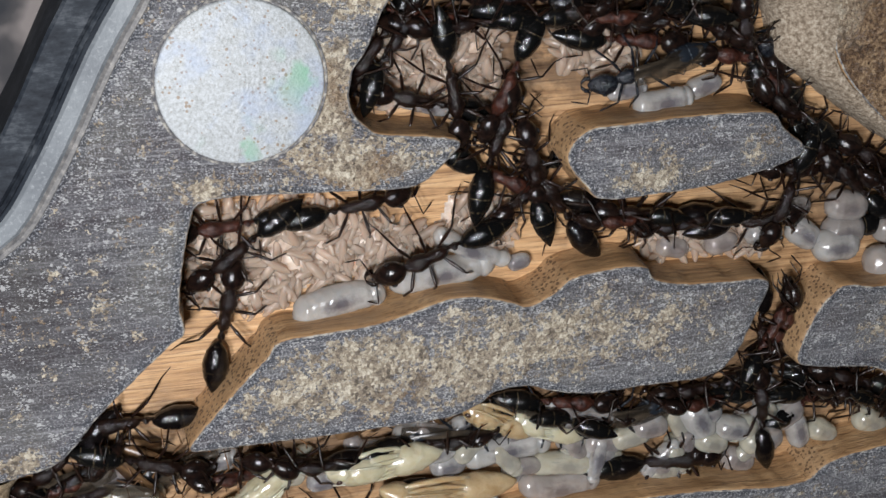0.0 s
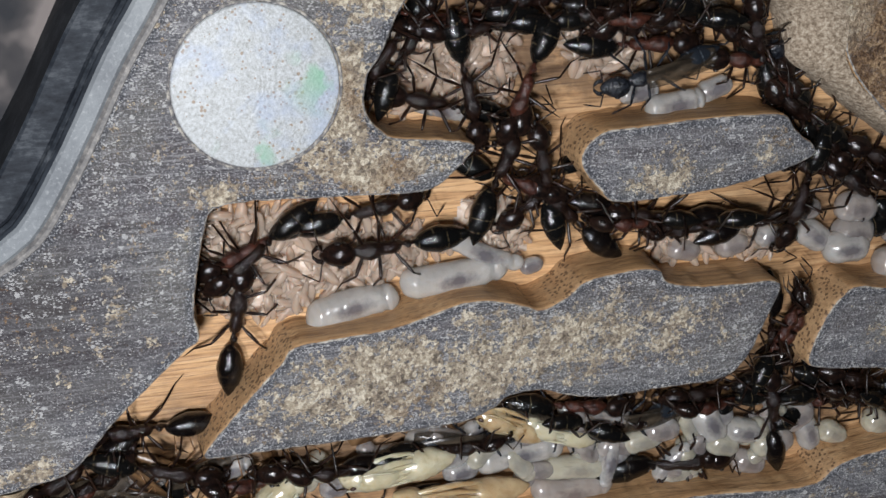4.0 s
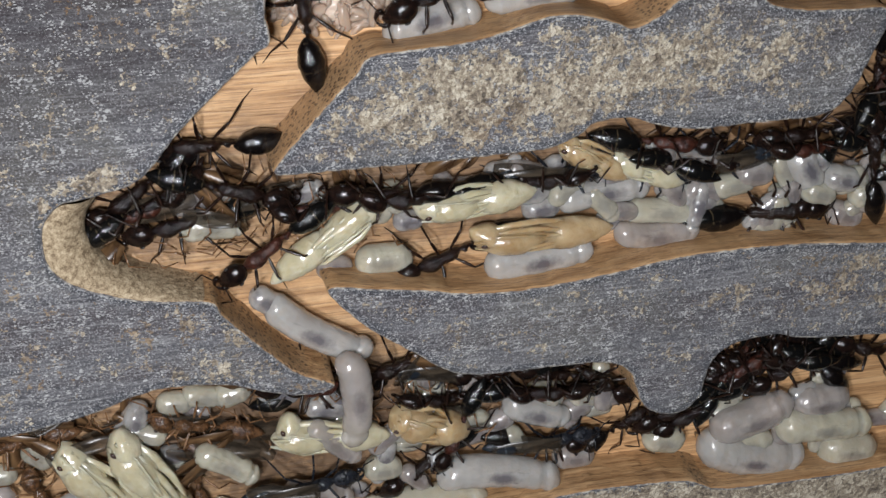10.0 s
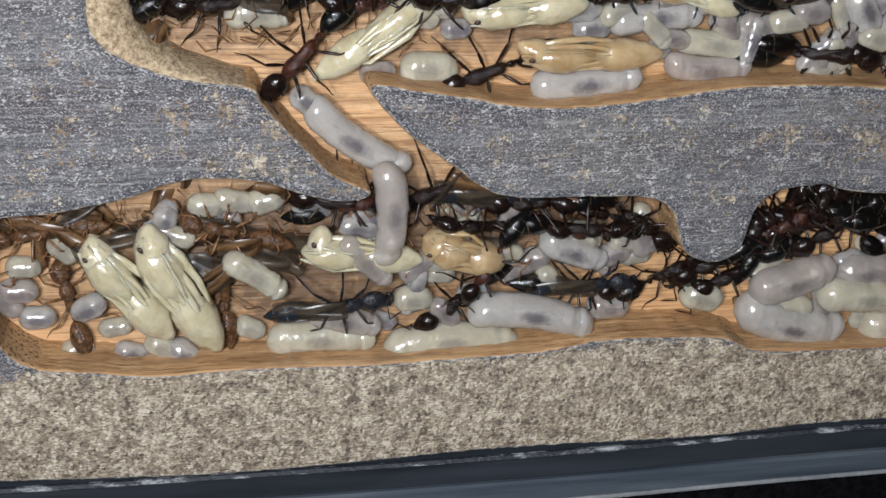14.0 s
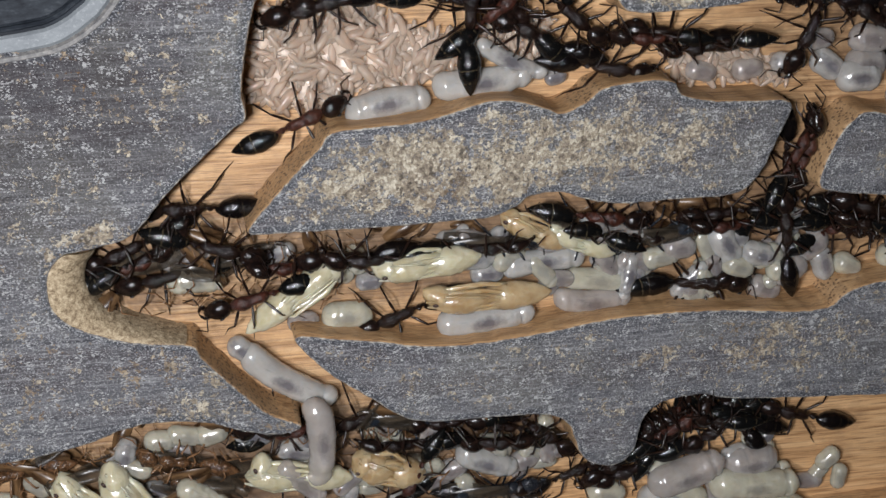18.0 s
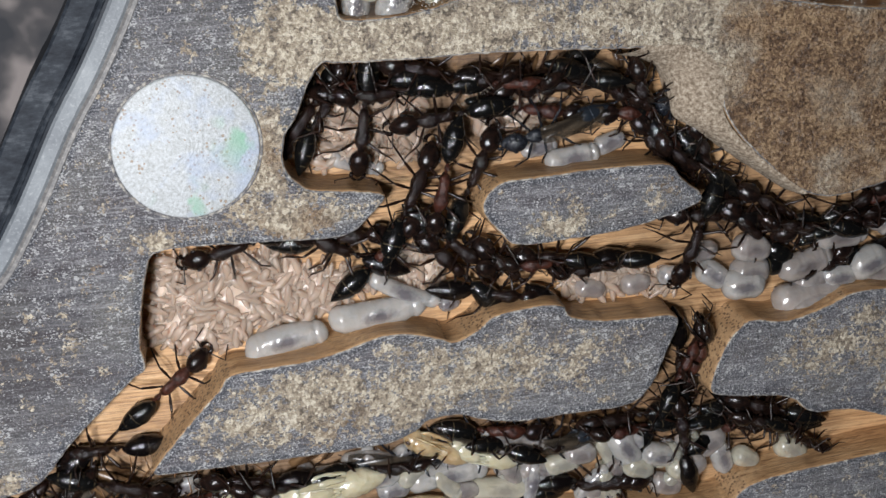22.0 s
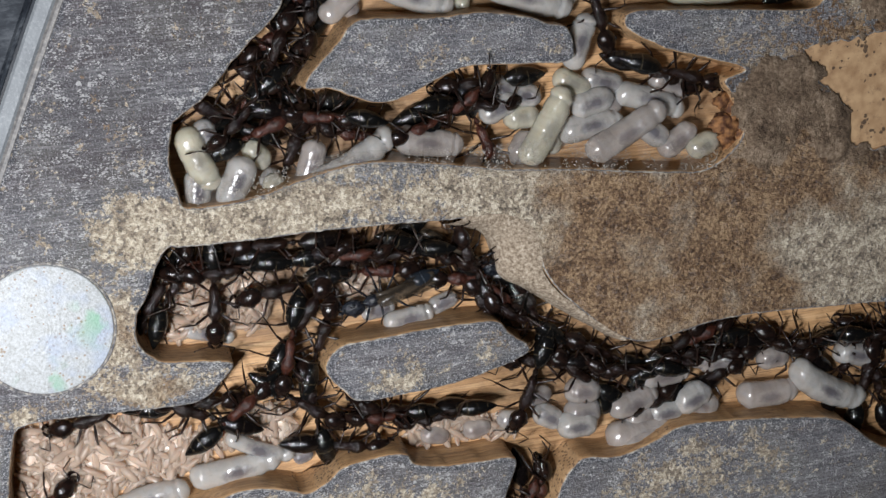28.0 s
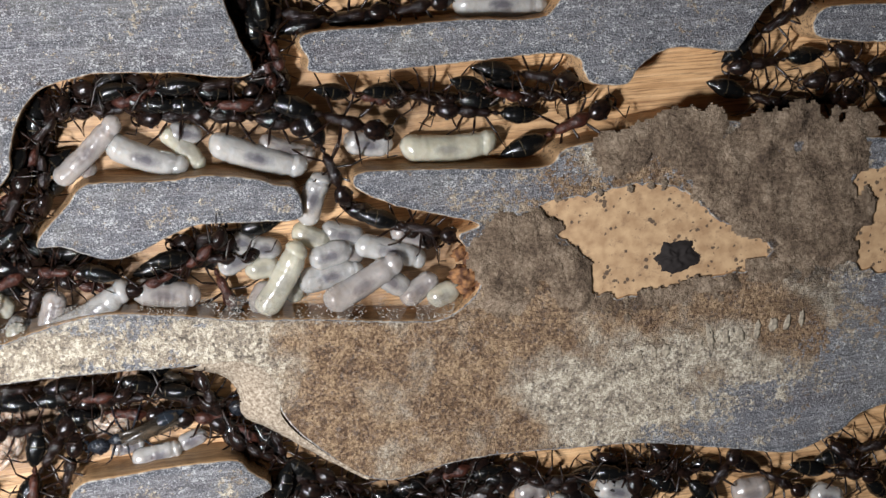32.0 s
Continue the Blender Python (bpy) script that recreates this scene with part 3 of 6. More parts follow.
MASS_MID_EDGE = [
    (84.7, 4.5), (77.9, 2.3), (73.4, 1.0), (67.8, 2.1), (59.7, 3.8), (51.8, 4.4), (45.5, 4.7), (41.4, 4.5),
    (36.3, 3.7), (33.3, 4.6), (29.6, 7.8), (27.2, 10.8), (26.5, 13.4), (25.5, 15.4), (25.4, 15.1), (22.8, 16.2),
    (19.5, 16.4), (10.4, 16.8), (3.8, 16.8), (-1.4, 16.9), (-2.7, 17.0), (-3.8, 15.6), (-4.7, 13.5), (-5.6, 12.2),
    (-5.9, 10.4), (-5.4, 9.1), (-4.1, 8.1), (-1.3, 7.7), (1.1, 7.2), (0.2, 5.9), (-1.5, 4.6), (-3.2, 4.4),
    (-8.7, 4.6), (-13.4, 4.8), (-15.0, 4.6), (-15.7, 4.1), (-16.5, 1.2), (-17.0, -2.1), (-16.8, -3.9), (-18.1, -5.0),
]
MASS_LOW_EDGE = [
    (-22.2, -8.8), (-25.2, -12.0), (-28.3, -12.9), (-30.2, -13.3), (-31.2, -14.9), (-31.2, -16.9), (-30.3, -18.3), (-28.4, -19.4),
    (-25.7, -20.3), (-21.7, -20.9), (-21.0, -21.9), (-19.2, -24.0), (-16.4, -26.9), (-13.9, -28.3), (-15.9, -28.8), (-18.9, -28.0),
    (-21.1, -27.2), (-24.6, -26.9), (-27.1, -27.3), (-29.9, -28.2), (-34.1, -29.0), (-37.9, -29.5), (-38.7, -32.4), (-38.6, -36.4),
    (-37.9, -38.9), (-35.9, -40.3), (-32.3, -40.8), (-27.8, -41.3), (-21.8, -41.1), (-13.2, -41.3), (-7.2, -41.1), (-1.0, -40.9),
    (4.0, -40.2), (11.7, -40.5), (13.6, -41.1), (15.9, -41.9), (24.0, -42.1),
]
STRIP_LOW = [
    (41.4, -48.4), (21.2, -48.5), (12.5, -49.0), (-4.5, -48.9), (-22.6, -49.5), (-40.1, -48.9), (-50.9, -48.5),
]
RIM = [
    (-39.8, -0.1), (-30.7, 1.0), (-28.1, 1.7), (-26.4, 2.8), (-27.1, 2.8), (-25.0, 4.2), (-22.4, 8.4), (-19.6, 13.6),
    (-17.4, 17.1), (-14.6, 22.3), (-8.0, 36.0), (-2.8, 45.4),
]
BOWL_OUTER = [
    (-29.5, -13.2), (-30.3, -13.4), (-31.2, -14.9), (-31.2, -16.9), (-30.3, -18.3), (-28.4, -19.4), (-25.7, -20.3), (-21.9, -20.8),
]
BOWL_INNER = [
    (-27.7, -13.3), (-28.1, -13.8), (-28.8, -15.2), (-28.5, -16.9), (-27.6, -18.2), (-26.0, -19.2), (-23.6, -20.2), (-21.7, -20.7),
]
CORNER_OUTER = [
    (20.8, 16.5), (24.0, 16.3), (26.0, 15.1), (26.9, 13.2), (27.1, 10.6), (30.3, 7.1), (34.2, 4.0),
]
CORNER_INNER = [
    (19.1, 15.7), (22.3, 14.6), (23.5, 12.8), (23.7, 10.8), (26.2, 9.0), (29.5, 6.5), (33.3, 3.9),
]



def finish(name, bm, mats, smooth=True):
    """A bmesh drawn in millimetres as mesh data in metres."""
    bm.transform(Matrix.Scale(MM, 4))
    data = bpy.data.meshes.new(name)
    bm.to_mesh(data)
    bm.free()
    for m in mats if isinstance(mats, (list, tuple)) else [mats]:
        data.materials.append(m)
    if smooth:
        data.shade_smooth()
    return data


def part(name, bm, material, parent, label="", m=None):
    ob = new(name, finish(name, bm, material) if isinstance(bm, bmesh.types.BMesh) else bm)
    ob.parent = parent
    if m is not None:
        ob.matrix_basis = m
    return tagged(ob, label)


def at(x, y, z, rx=0, ry=0, rz=0):
    return pose(x * MM, y * MM, z * MM, rx, ry, rz)


def rounded(points, step=0.3, rough=0.07, closed=True):
    """A smooth line through the plan's points, at even steps, a little uneven as if routed by hand."""
    pts = [Vector((x, y, 0)) for x, y in points]
    n, line = len(pts), []
    for i in range(n if closed else n - 1):
        a, b, c, d = (pts[(i + k) % n] if closed else pts[min(max(i + k, 0), n - 1)] for k in (-1, 0, 1, 2))
        count = max(1, min(60, int((c - b).length / step)))
        for k in range(count):
            u = k / count
            p = 0.5 * ((2 * b) + (c - a) * u + (2 * a - 5 * b + 4 * c - d) * u * u + (3 * b - a - 3 * c + d) * u ** 3)
            p += Vector((noise.noise(p * 1.3), noise.noise(p * 1.3 + Vector((9, 4, 2))), 0)) * rough
            p += Vector((noise.noise(p * 4.1), noise.noise(p * 4.1 + Vector((3, 8, 5))), 0)) * rough * 0.6
            p.z = 0
            line.append(p)
    return line


def offsets(line):
    n = len(line)
    out = []
    for i in range(n):
        d = line[(i + 1) % n] - line[i - 1]
        out.append(Vector((d.y, -d.x, 0)).normalized() if d.length > 1e-9 else Vector((0, 0, 0)))
    area = sum(line[i - 1].x * line[i].y - line[i].x * line[i - 1].y for i in range(n))
    return out if area > 0 else [-v for v in out]


def solid(name, outline, holes, z0, z1, top, wall, flare=0.25, edge=0.11, margin=0.75):
    """A block with a routed outline: flat face, worn edge, slightly sloping cut walls. Holes go right through."""
    verts, faces, mats, loops = [], [], [], []
    for n, pts in enumerate([outline, *holes]):
        line = rounded(pts, 0.3, 0.28 if n else 0.07)
        out = offsets(line) if n == 0 else [-v for v in offsets(line)]
        rings = [(z1, -edge), (z1 - edge * 0.4, 0.0), (z1 - 0.35, edge * 0.7), (z1 * 0.6 + z0 * 0.4, 0.10), (z1 * 0.3 + z0 * 0.7, flare * 0.6), (z0, flare)]
        first = len(verts)
        for k, (z, off) in enumerate(rings):
            for p, o in zip(line, out):
                wob = 0.14 * noise.noise(Vector((p.x * 0.9, p.y * 0.9, z * 1.5))) if 2 < k else 0
                verts.append((p.x + o.x * (off + wob), p.y + o.y * (off + wob), z))
        size = len(line)
        for k in range(len(rings) - 1):
            for i in range(size):
                j = (i + 1) % size
                a, b = first + k * size, first + (k + 1) * size
                faces.append((a + i, a + j, b + j, b + i))
                mats.append(2 if k < 1 else 1)
        loops.append([Vector(v) for v in verts[first:first + size]])
        loops[-1] = (loops[-1], first)
    from mathutils.geometry import tessellate_polygon
    # the face, and a thin clean margin on it along the edge: the dust lies further in
    face = len(verts)
    verts += [tuple(v) for line, _ in loops for v in line]
    for tri in tessellate_polygon([line for line, _ in loops]):
        faces.append(tuple(face + i for i in tri))
        mats.append(0)
    depth = [0.0] * face + [1.0] * (len(verts) - face)
    for line, first in loops:
        soft = line
        for turn in range(6):
            soft = [(soft[i - 1] + soft[i] * 2 + soft[(i + 1) % len(soft)]) / 4 for i in range(len(soft))]
        out = offsets(soft) if first == 0 else [-v for v in offsets(soft)]
        start = len(verts)
        verts += [(p.x - o.x * margin, p.y - o.y * margin, z1 + 0.006) for p, o in zip(soft, out)]
        depth += [1.0] * len(line)
        for i in range(len(line)):
            j = (i + 1) % len(line)
            faces.append((first + i, first + j, start + j, start + i))
            mats.append(0)
    data = bpy.data.meshes.new(name)
    data.from_pydata([(x * MM, y * MM, z * MM) for x, y, z in verts], [], faces)
    data.materials.append(top), data.materials.append(wall), data.materials.append(PALE_EDGE)
    data.polygons.foreach_set("material_index", mats)
    data.attributes.new("inset", "FLOAT", "POINT").data.foreach_set("value", depth)
    bm = bmesh.new()
    bm.from_mesh(data)
    bmesh.ops.recalc_face_normals(bm, faces=bm.faces)
    for f in bm.faces:
        f.smooth = f.material_index > 0
    bm.to_mesh(data)
    bm.free()
    return data


DEPTH = 4.0
RIM_LINE = RIM[:4] + RIM[5:]
MASS = STRIP_LOW + RIM_LINE + [(2, 58), (25.6, 58)] + MASS_TOP_EDGE + [(112, 27), (112, 2)] + MASS_MID_EDGE + MASS_LOW_EDGE + [(44, -42.3), (46, -48)]

body = tagged(new("nest_body", solid("nest_body", MASS, [POCKET, POCKET_SIDE], 0.0, DEPTH, TOP_GREY, WOOD_WALL)), "grey dusty sanded wooden nest plate with routed chambers", "nest plate", kind="structure")

# the bamboo floor under all chambers
FLOOR_LINE = [(-46, -48), (-46, -3), (-30, -1.5), (-22, 6.5), (-14.5, 20), (0, 45), (5, 57), (112, 57), (112, -48)]
bm = bmesh.new()
low = [bm.verts.new((x, y, -9.4)) for x, y in FLOOR_LINE]
high = [bm.verts.new((x, y, 0)) for x, y in FLOOR_LINE]
bm.faces.new(high), bm.faces.new(low)
for i in range(len(low)):
    j = (i + 1) % len(low)
    bm.faces.new((low[i], low[j], high[j], high[i]))
bmesh.ops.recalc_face_normals(bm, faces=bm.faces)
tagged(new("chamber_floor", finish("chamber_floor", bm, WOOD, False)), "pale orange bamboo chamber floor with fine straight grain", "floor", kind="structure")

ISLANDS = [
    ("partition_big", BIG_ISLAND, TOP_DIRTY, "long grey partition block crusted with beige dirt"),
    ("partition_upper", UPPER_ISLAND, TOP_BLUE, "short grey partition block with a dirty patch"),
    ("partition_long", LONG_ISLAND, TOP_BLUE, "long blue-grey curved partition between two galleries"),
    ("partition_right", RIGHT_ISLAND, TOP_DIRTY, "grey partition block with brownish dust"),
    ("partition_brood", BROOD_ISLAND, TOP_BLUE, "small leaf-shaped grey partition among the larvae"),
    ("partition_top", TOP_ISLAND, TOP_BLUE, "narrow grey partition bar in the top gallery"),
    ("partition_corner", TOP_RIGHT_ISLAND, TOP_BLUE, "grey partition at the far end of the top gallery"),
]
for name, line, top, label in ISLANDS:
    tagged(new(name, solid(name, line, [], 0.0, DEPTH, top, WOOD_WALL)), label, "partition", kind="structure")


def bar(points, profile, mat, name):
    """A bar swept along a line of the plan; profile: (sideways, height) points."""
    line = rounded(points, 0.8, 0.02, closed=False) + [Vector((*points[-1], 0))]
    bm = bmesh.new()
    rings = []
    for i, p in enumerate(line):
        d = (line[min(i + 1, len(line) - 1)] - line[max(i - 1, 0)]).normalized()
        s = Vector((-d.y, d.x, 0))
        rings.append([bm.verts.new(p + s * a + Vector((0, 0, z))) for a, z in profile])
    for a, b in zip(rings, rings[1:]):
        for i in range(len(profile)):
            j = (i + 1) % len(profile)
            bm.faces.new((a[i], a[j], b[j], b[i]))
    bm.faces.new(rings[0]), bm.faces.new(rings[-1])
    bmesh.ops.recalc_face_normals(bm, faces=bm.faces)
    return finish(name, bm, mat, False)


def box_profile(a, b, low, high, c=0.2):
    return [(a, low), (b, low), (b, high - c), (b - c, high), (a + c, high), (a, high - c)]


# frame round the nest: seal, acrylic ledges and the outer wall
LOW_LINE = [(46, -48.2), (21, -48.5), (-5, -49.0), (-40, -49.0), (-60, -48.6)]
frame_low = tagged(new("nest_frame_low"), "clear acrylic frame ledges along the lower edge of the nest", "frame", kind="structure")
for name, a, b, low, high, mat in (("seal_strip", 0.1, 0.9, -9.4, 3.5, DARK_ACRYLIC), ("crust_line", 0.9, 1.32, -9.4, 3.7, SEAL), ("acrylic_ledge", 1.32, 3.4, -9.4, 3.2, DARK_ACRYLIC), ("acrylic_rail", 3.4, 5.3, -9.4, 3.5, RAIL_ACRYLIC), ("outer_lip", 5.3, 5.6, -9.4, 3.6, ACRYLIC)):
    part(name, bar(LOW_LINE, box_profile(a, b, low, high), mat, name), None, frame_low)
frame_left = tagged(new("nest_frame_left"), "grey acrylic frame edge beside the nest plate", "frame", kind="structure")
for name, a, b, low, high, mat in (("dusty_lip", -0.3, 0.35, -9.4, 4.06, DUSTY_LIP), ("acrylic_edge", 0.35, 1.6, -9.4, 4.03, ACRYLIC), ("dark_joint", 1.6, 1.72, -9.4, 3.8, DARK_ACRYLIC), ("outer_edge", 1.72, 2.1, -9.4, 3.8, SMOKY_ACRYLIC), ("outer_wall", 2.1, 4.0, -9.4, 3.5, SMOKY_ACRYLIC)):
    part(name, bar(RIM_LINE, box_profile(a, b, low, high), mat, name), None, frame_left)


def sheet(name, x0, y0, x1, y1, z, mat, label, category):
    bm = bmesh.new()
    bm.faces.new([bm.verts.new(p) for p in ((x0, y0, z), (x1, y0, z), (x1, y1, z), (x0, y1, z))])
    return tagged(new(name, finish(name, bm, mat, False)), label, category, kind="structure")


sheet("ground", -125, -110, 170, 125, -9.4, CLOTH, "black cloth table top under the nest", "table top")

sheet("outworld_floor", -90, 3, -2, 90, -9, LITTER, "blurred pale litter on the floor beyond the frame", "litter floor")


def lump(bm, x, y, z, wide, deep, high, seed, rough=0.35):
    """An uneven clod."""
    made = bmesh.ops.create_icosphere(bm, subdivisions=3, radius=1.0)["verts"]
    for v in made:
        n = v.co.copy()
        f = 1 + rough * noise.noise(n * 1.7 + Vector((seed, 0, 0))) + rough * 0.6 * noise.noise(n * 4.3 + Vector((0, seed, 0)))
        v.co = Vector((x + n.x * wide * f, y + n.y * deep * f, z + n.z * high * f))
    return bm


def slope(name, outer, inner, z_out, z_in, mat, label):
    """A worn sandy slope between the upper edge of a wall and a lower line."""
    a, b = rounded(outer, 0.3, 0.1, closed=False), rounded(inner, 0.3, 0.1, closed=False)
    count = 60
    bm, rows = bmesh.new(), []
    for k in range(count + 1):
        ends = []
        for line in (a, b):
            u = k / count * (len(line) - 1)
            i = min(int(u), len(line) - 2)
            ends.append(line[i].lerp(line[i + 1], u - i))
        p, q = ends
        row = []
        for j in range(7):
            u = j / 6
            v = p.lerp(q, u)
            row.append(bm.verts.new((v.x, v.y, z_out + (z_in - z_out) * u ** 2.5 + 0.10 * min(1, 3 * u) * noise.noise(Vector((v.x, v.y, 0)) * 1.6))))
        row.append(bm.verts.new((q.x, q.y, 0)))
        rows.append(row)
    for r, s in zip(rows, rows[1:]):
        for j in range(7):
            bm.faces.new((r[j], r[j + 1], s[j + 1], s[j]))
    bmesh.ops.recalc_face_normals(bm, faces=bm.faces)
    return tagged(new(name, finish(name, bm, mat)), label, "worn edge", kind="structure")


slope("trim_bowl", BOWL_OUTER, BOWL_INNER, DEPTH - 0.05, 2.4, SAND, "pale gnawed sandy rim of the rounded chamber end")
slope("trim_corner", CORNER_OUTER, CORNER_INNER, DEPTH + 0.03, 2.2, PALE_EARTH, "sandy worn slope at the chamber corner")

# shallow pocket with a damp plug, and the dirt heaped round it
for outline in (POCKET_SIDE, POCKET):
    bm = bmesh.new()
    ring = rounded(outline, 0.6)
    outs = offsets(ring)
    low, high = ([bm.verts.new((p.x + o.x * 0.5, p.y + o.y * 0.5, z)) for p, o in zip(ring, outs)] for z in (0.01, 3.74))
    bm.faces.new(high), bm.faces.new(low)
    for i in range(len(low)):
        j = (i + 1) % len(low)
        bm.faces.new((low[i], low[j], high[j], high[i]))
    bmesh.ops.recalc_face_normals(bm, faces=bm.faces)
    tagged(new("pocket_floor", finish("pocket_floor", bm, POCKET_WOOD, False)), "shallow speckled pale wood pocket", "pocket floor", kind="structure")
bm = bmesh.new()
rings = []
for k in range(12):
    ring_points = []
    for q in range(64):
        a = 2 * math.pi * q / 64
        way = Vector((math.cos(a), math.sin(a), 0))
        edge = 1 + 0.30 * noise.noise(way * 1.6 + Vector((2, 5, 1))) + 0.14 * noise.noise(way * 3.4) + 0.12 * noise.noise(way * 8)
        u = (k + 0.02) / 11
        rough = noise.noise(way * u * 4 + Vector((0, 0, 7)))
        ring_points.append(bm.verts.new((62.8 + way.x * u * edge * 2.2, 21.0 + way.y * u * edge * 1.45, 3.72 + (0.34 + 0.25 * rough) * (1 - u ** 3))))
    rings.append(ring_points)
for a, b in zip(rings, rings[1:]):
    for q in range(64):
        bm.faces.new((a[q], a[(q + 1) % 64], b[(q + 1) % 64], b[q]))
bmesh.ops.recalc_face_normals(bm, faces=bm.faces)
tagged(new("damp_plug", finish("damp_plug", bm, CRUST_DARK)), "ragged black damp plug in the wood pocket", "dirt plug")


def earth_heap(name, spots, seed, mat, label, cell=0.22):
    """A crumbly sheet of earth on the plate, thickest at the spots (x, y, radius, flat, high)."""
    x0, x1 = min(p[0] - p[2] for p in spots), max(p[0] + p[2] for p in spots)
    y0, y1 = min(p[1] - p[2] / p[3] for p in spots), max(p[1] + p[2] / p[3] for p in spots)
    verts, faces, grid = [], [], {}
    for i in range(int((x1 - x0) / cell)):
        for j in range(int((y1 - y0) / cell)):
            x, y = x0 + i * cell, y0 + j * cell
            p = Vector((x, y, seed))
            spread = max(h * (1 - math.hypot(x - a, (y - b) * flat) / rad) for a, b, rad, flat, h in spots)
            if spread < 0.02:
                continue
            high = min(spread, 0.5) * 1.2 + 0.35 * noise.noise(p * 0.40) + 0.30 * noise.noise(p * 1.1) + 0.10 * noise.noise(p * 3.1) - 0.16
            if high > 0.0:
                grid[i, j] = len(verts)
                verts.append((x * MM, y * MM, (DEPTH - 0.05 + 0.75 * min(high, 1.2)) * MM))
    for (i, j), n in grid.items():
        if (i + 1, j) in grid and (i, j + 1) in grid and (i + 1, j + 1) in grid:
            faces.append((n, grid[i + 1, j], grid[i + 1, j + 1], grid[i, j + 1]))
    data = bpy.data.meshes.new(name)
    data.from_pydata(verts, [], faces)
    data.materials.append(mat)
    data.shade_smooth()
    return tagged(new(name, data), label, "earth", kind="structure")


earth_heap("earth_crust", [(58.5, 31.0, 4.5, 1.6, 0.9), (64.0, 31.6, 5, 1.5, 1.0), (68.5, 28.0, 5.5, 1.1, 1.1), (73.0, 26.0, 6, 1.0, 1.0), (72.5, 31.5, 5, 1.6, 0.9), (77.0, 23.0, 5, 0.9, 0.9), (74.2, 20.0, 3.5, 1.1, 0.8), (66.5, 26.6, 2.6, 1.2, 0.8), (78.0, 29.5, 5, 1.3, 0.8), (69.5, 23.4, 2.2, 1.3, 0.7)], 3, EARTH, "dark brown crumbly earth crust beside the wood pocket")
earth_heap("earth_crust", [(46.6, 23.2, 3.4, 1.0, 1.0), (49.6, 22.4, 3.6, 0.9, 1.0), (52.6, 20.6, 3.0, 0.9, 0.9), (48.6, 25.4, 3.4, 1.8, 0.9), (47.0, 19.6, 3.0, 1.0, 0.8), (51.5, 24.9, 1.8, 1.4, 0.9), (53.5, 18.4, 2.4, 1.5, 0.6)], 9, EARTH, "gritty brown earth crust between chamber and pocket")
earth_heap("earth_crust", [(56.0, 17.7, 3.4, 3.0, 0.55), (61.0, 17.5, 4.0, 3.4, 0.5), (66.0, 18.2, 3.6, 3.0, 0.55), (71.0, 18.9, 3.2, 2.0, 0.65)], 14, EARTH, "dark thin rim of earth along the wood pocket")
clods = random.Random(8)
for k in range(60):
    i = clods.randrange(len(ring))
    p, o = ring[i], outs[i]
    away = clods.uniform(-0.4, 2.2)
    wide = clods.uniform(0.12, 0.42)
    clod = lump(bmesh.new(), 0, 0, 0, wide, wide * clods.uniform(0.6, 1), 0.3 * wide, k, 0.6)
    tagged(new("dirt_clod", finish("dirt_clod", clod, CRUST)), "dark brown crumbly dirt clod", "dirt", "clods round the pocket").matrix_basis = at(p.x + o.x * away, p.y + o.y * away, DEPTH - 0.02, 0, 0, clods.uniform(0, 180))
for k, (x, y, wide) in enumerate(((43.7, 21.3, 0.9), (44.5, 18.9, 0.9), (44.0, 20.2, 0.7), (44.6, 22.6, 0.7), (45.2, 20.6, 0.8), (43.6, 23.3, 0.6))):
    clod = lump(bmesh.new(), 0, 0, 0, wide, wide * 1.3, wide, k + 70, 0.6)
    tagged(new("rusty_clod", finish("rusty_clod", clod, RUST)), "rust-brown crumbly clod at the chamber end", "dirt", "clods at the chamber end").matrix_basis = at(x, y, 2.9, 0, 0, clods.uniform(0, 180))

# a misted strip at the lower edge of the brood chamber: thin film with beads of water on it
MIST_EDGE = [(-0.6, 19.7), (5.0, 20.1), (12.0, 21.3), (20.0, 20.5), (25.6, 19.9), (31.3, 19.0), (37.1, 18.3), (42.5, 18.2)]
MIST_INNER = [(-0.9, 21.6), (5.3, 21.8), (12.6, 22.8), (20.3, 22.0), (25.9, 21.9), (31.6, 21.7), (37.3, 20.7), (42.7, 19.4)]
mist = tagged(new("misted_film"), "thin misted film with fine pale beads over the larvae", "film")
bm = bmesh.new()
edges = [[bm.verts.new((p.x, p.y, DEPTH + 0.01)) for p in (line[round(k * (len(line) - 1) / 40)] for k in range(41))] for line in (rounded([(x, y - 0.4) for x, y in MIST_EDGE], 0.3, 0.1, closed=False), rounded(MIST_INNER, 0.3, 0.9, closed=False))]
for i in range(40):
    bm.faces.new((edges[0][i], edges[0][i + 1], edges[1][i + 1], edges[1][i]))
bmesh.ops.solidify(bm, geom=bm.faces[:], thickness=0.02)
part("film", bm, MIST, mist)
beads, drop = random.Random(17), random.Random(2)
verts, faces = [], []
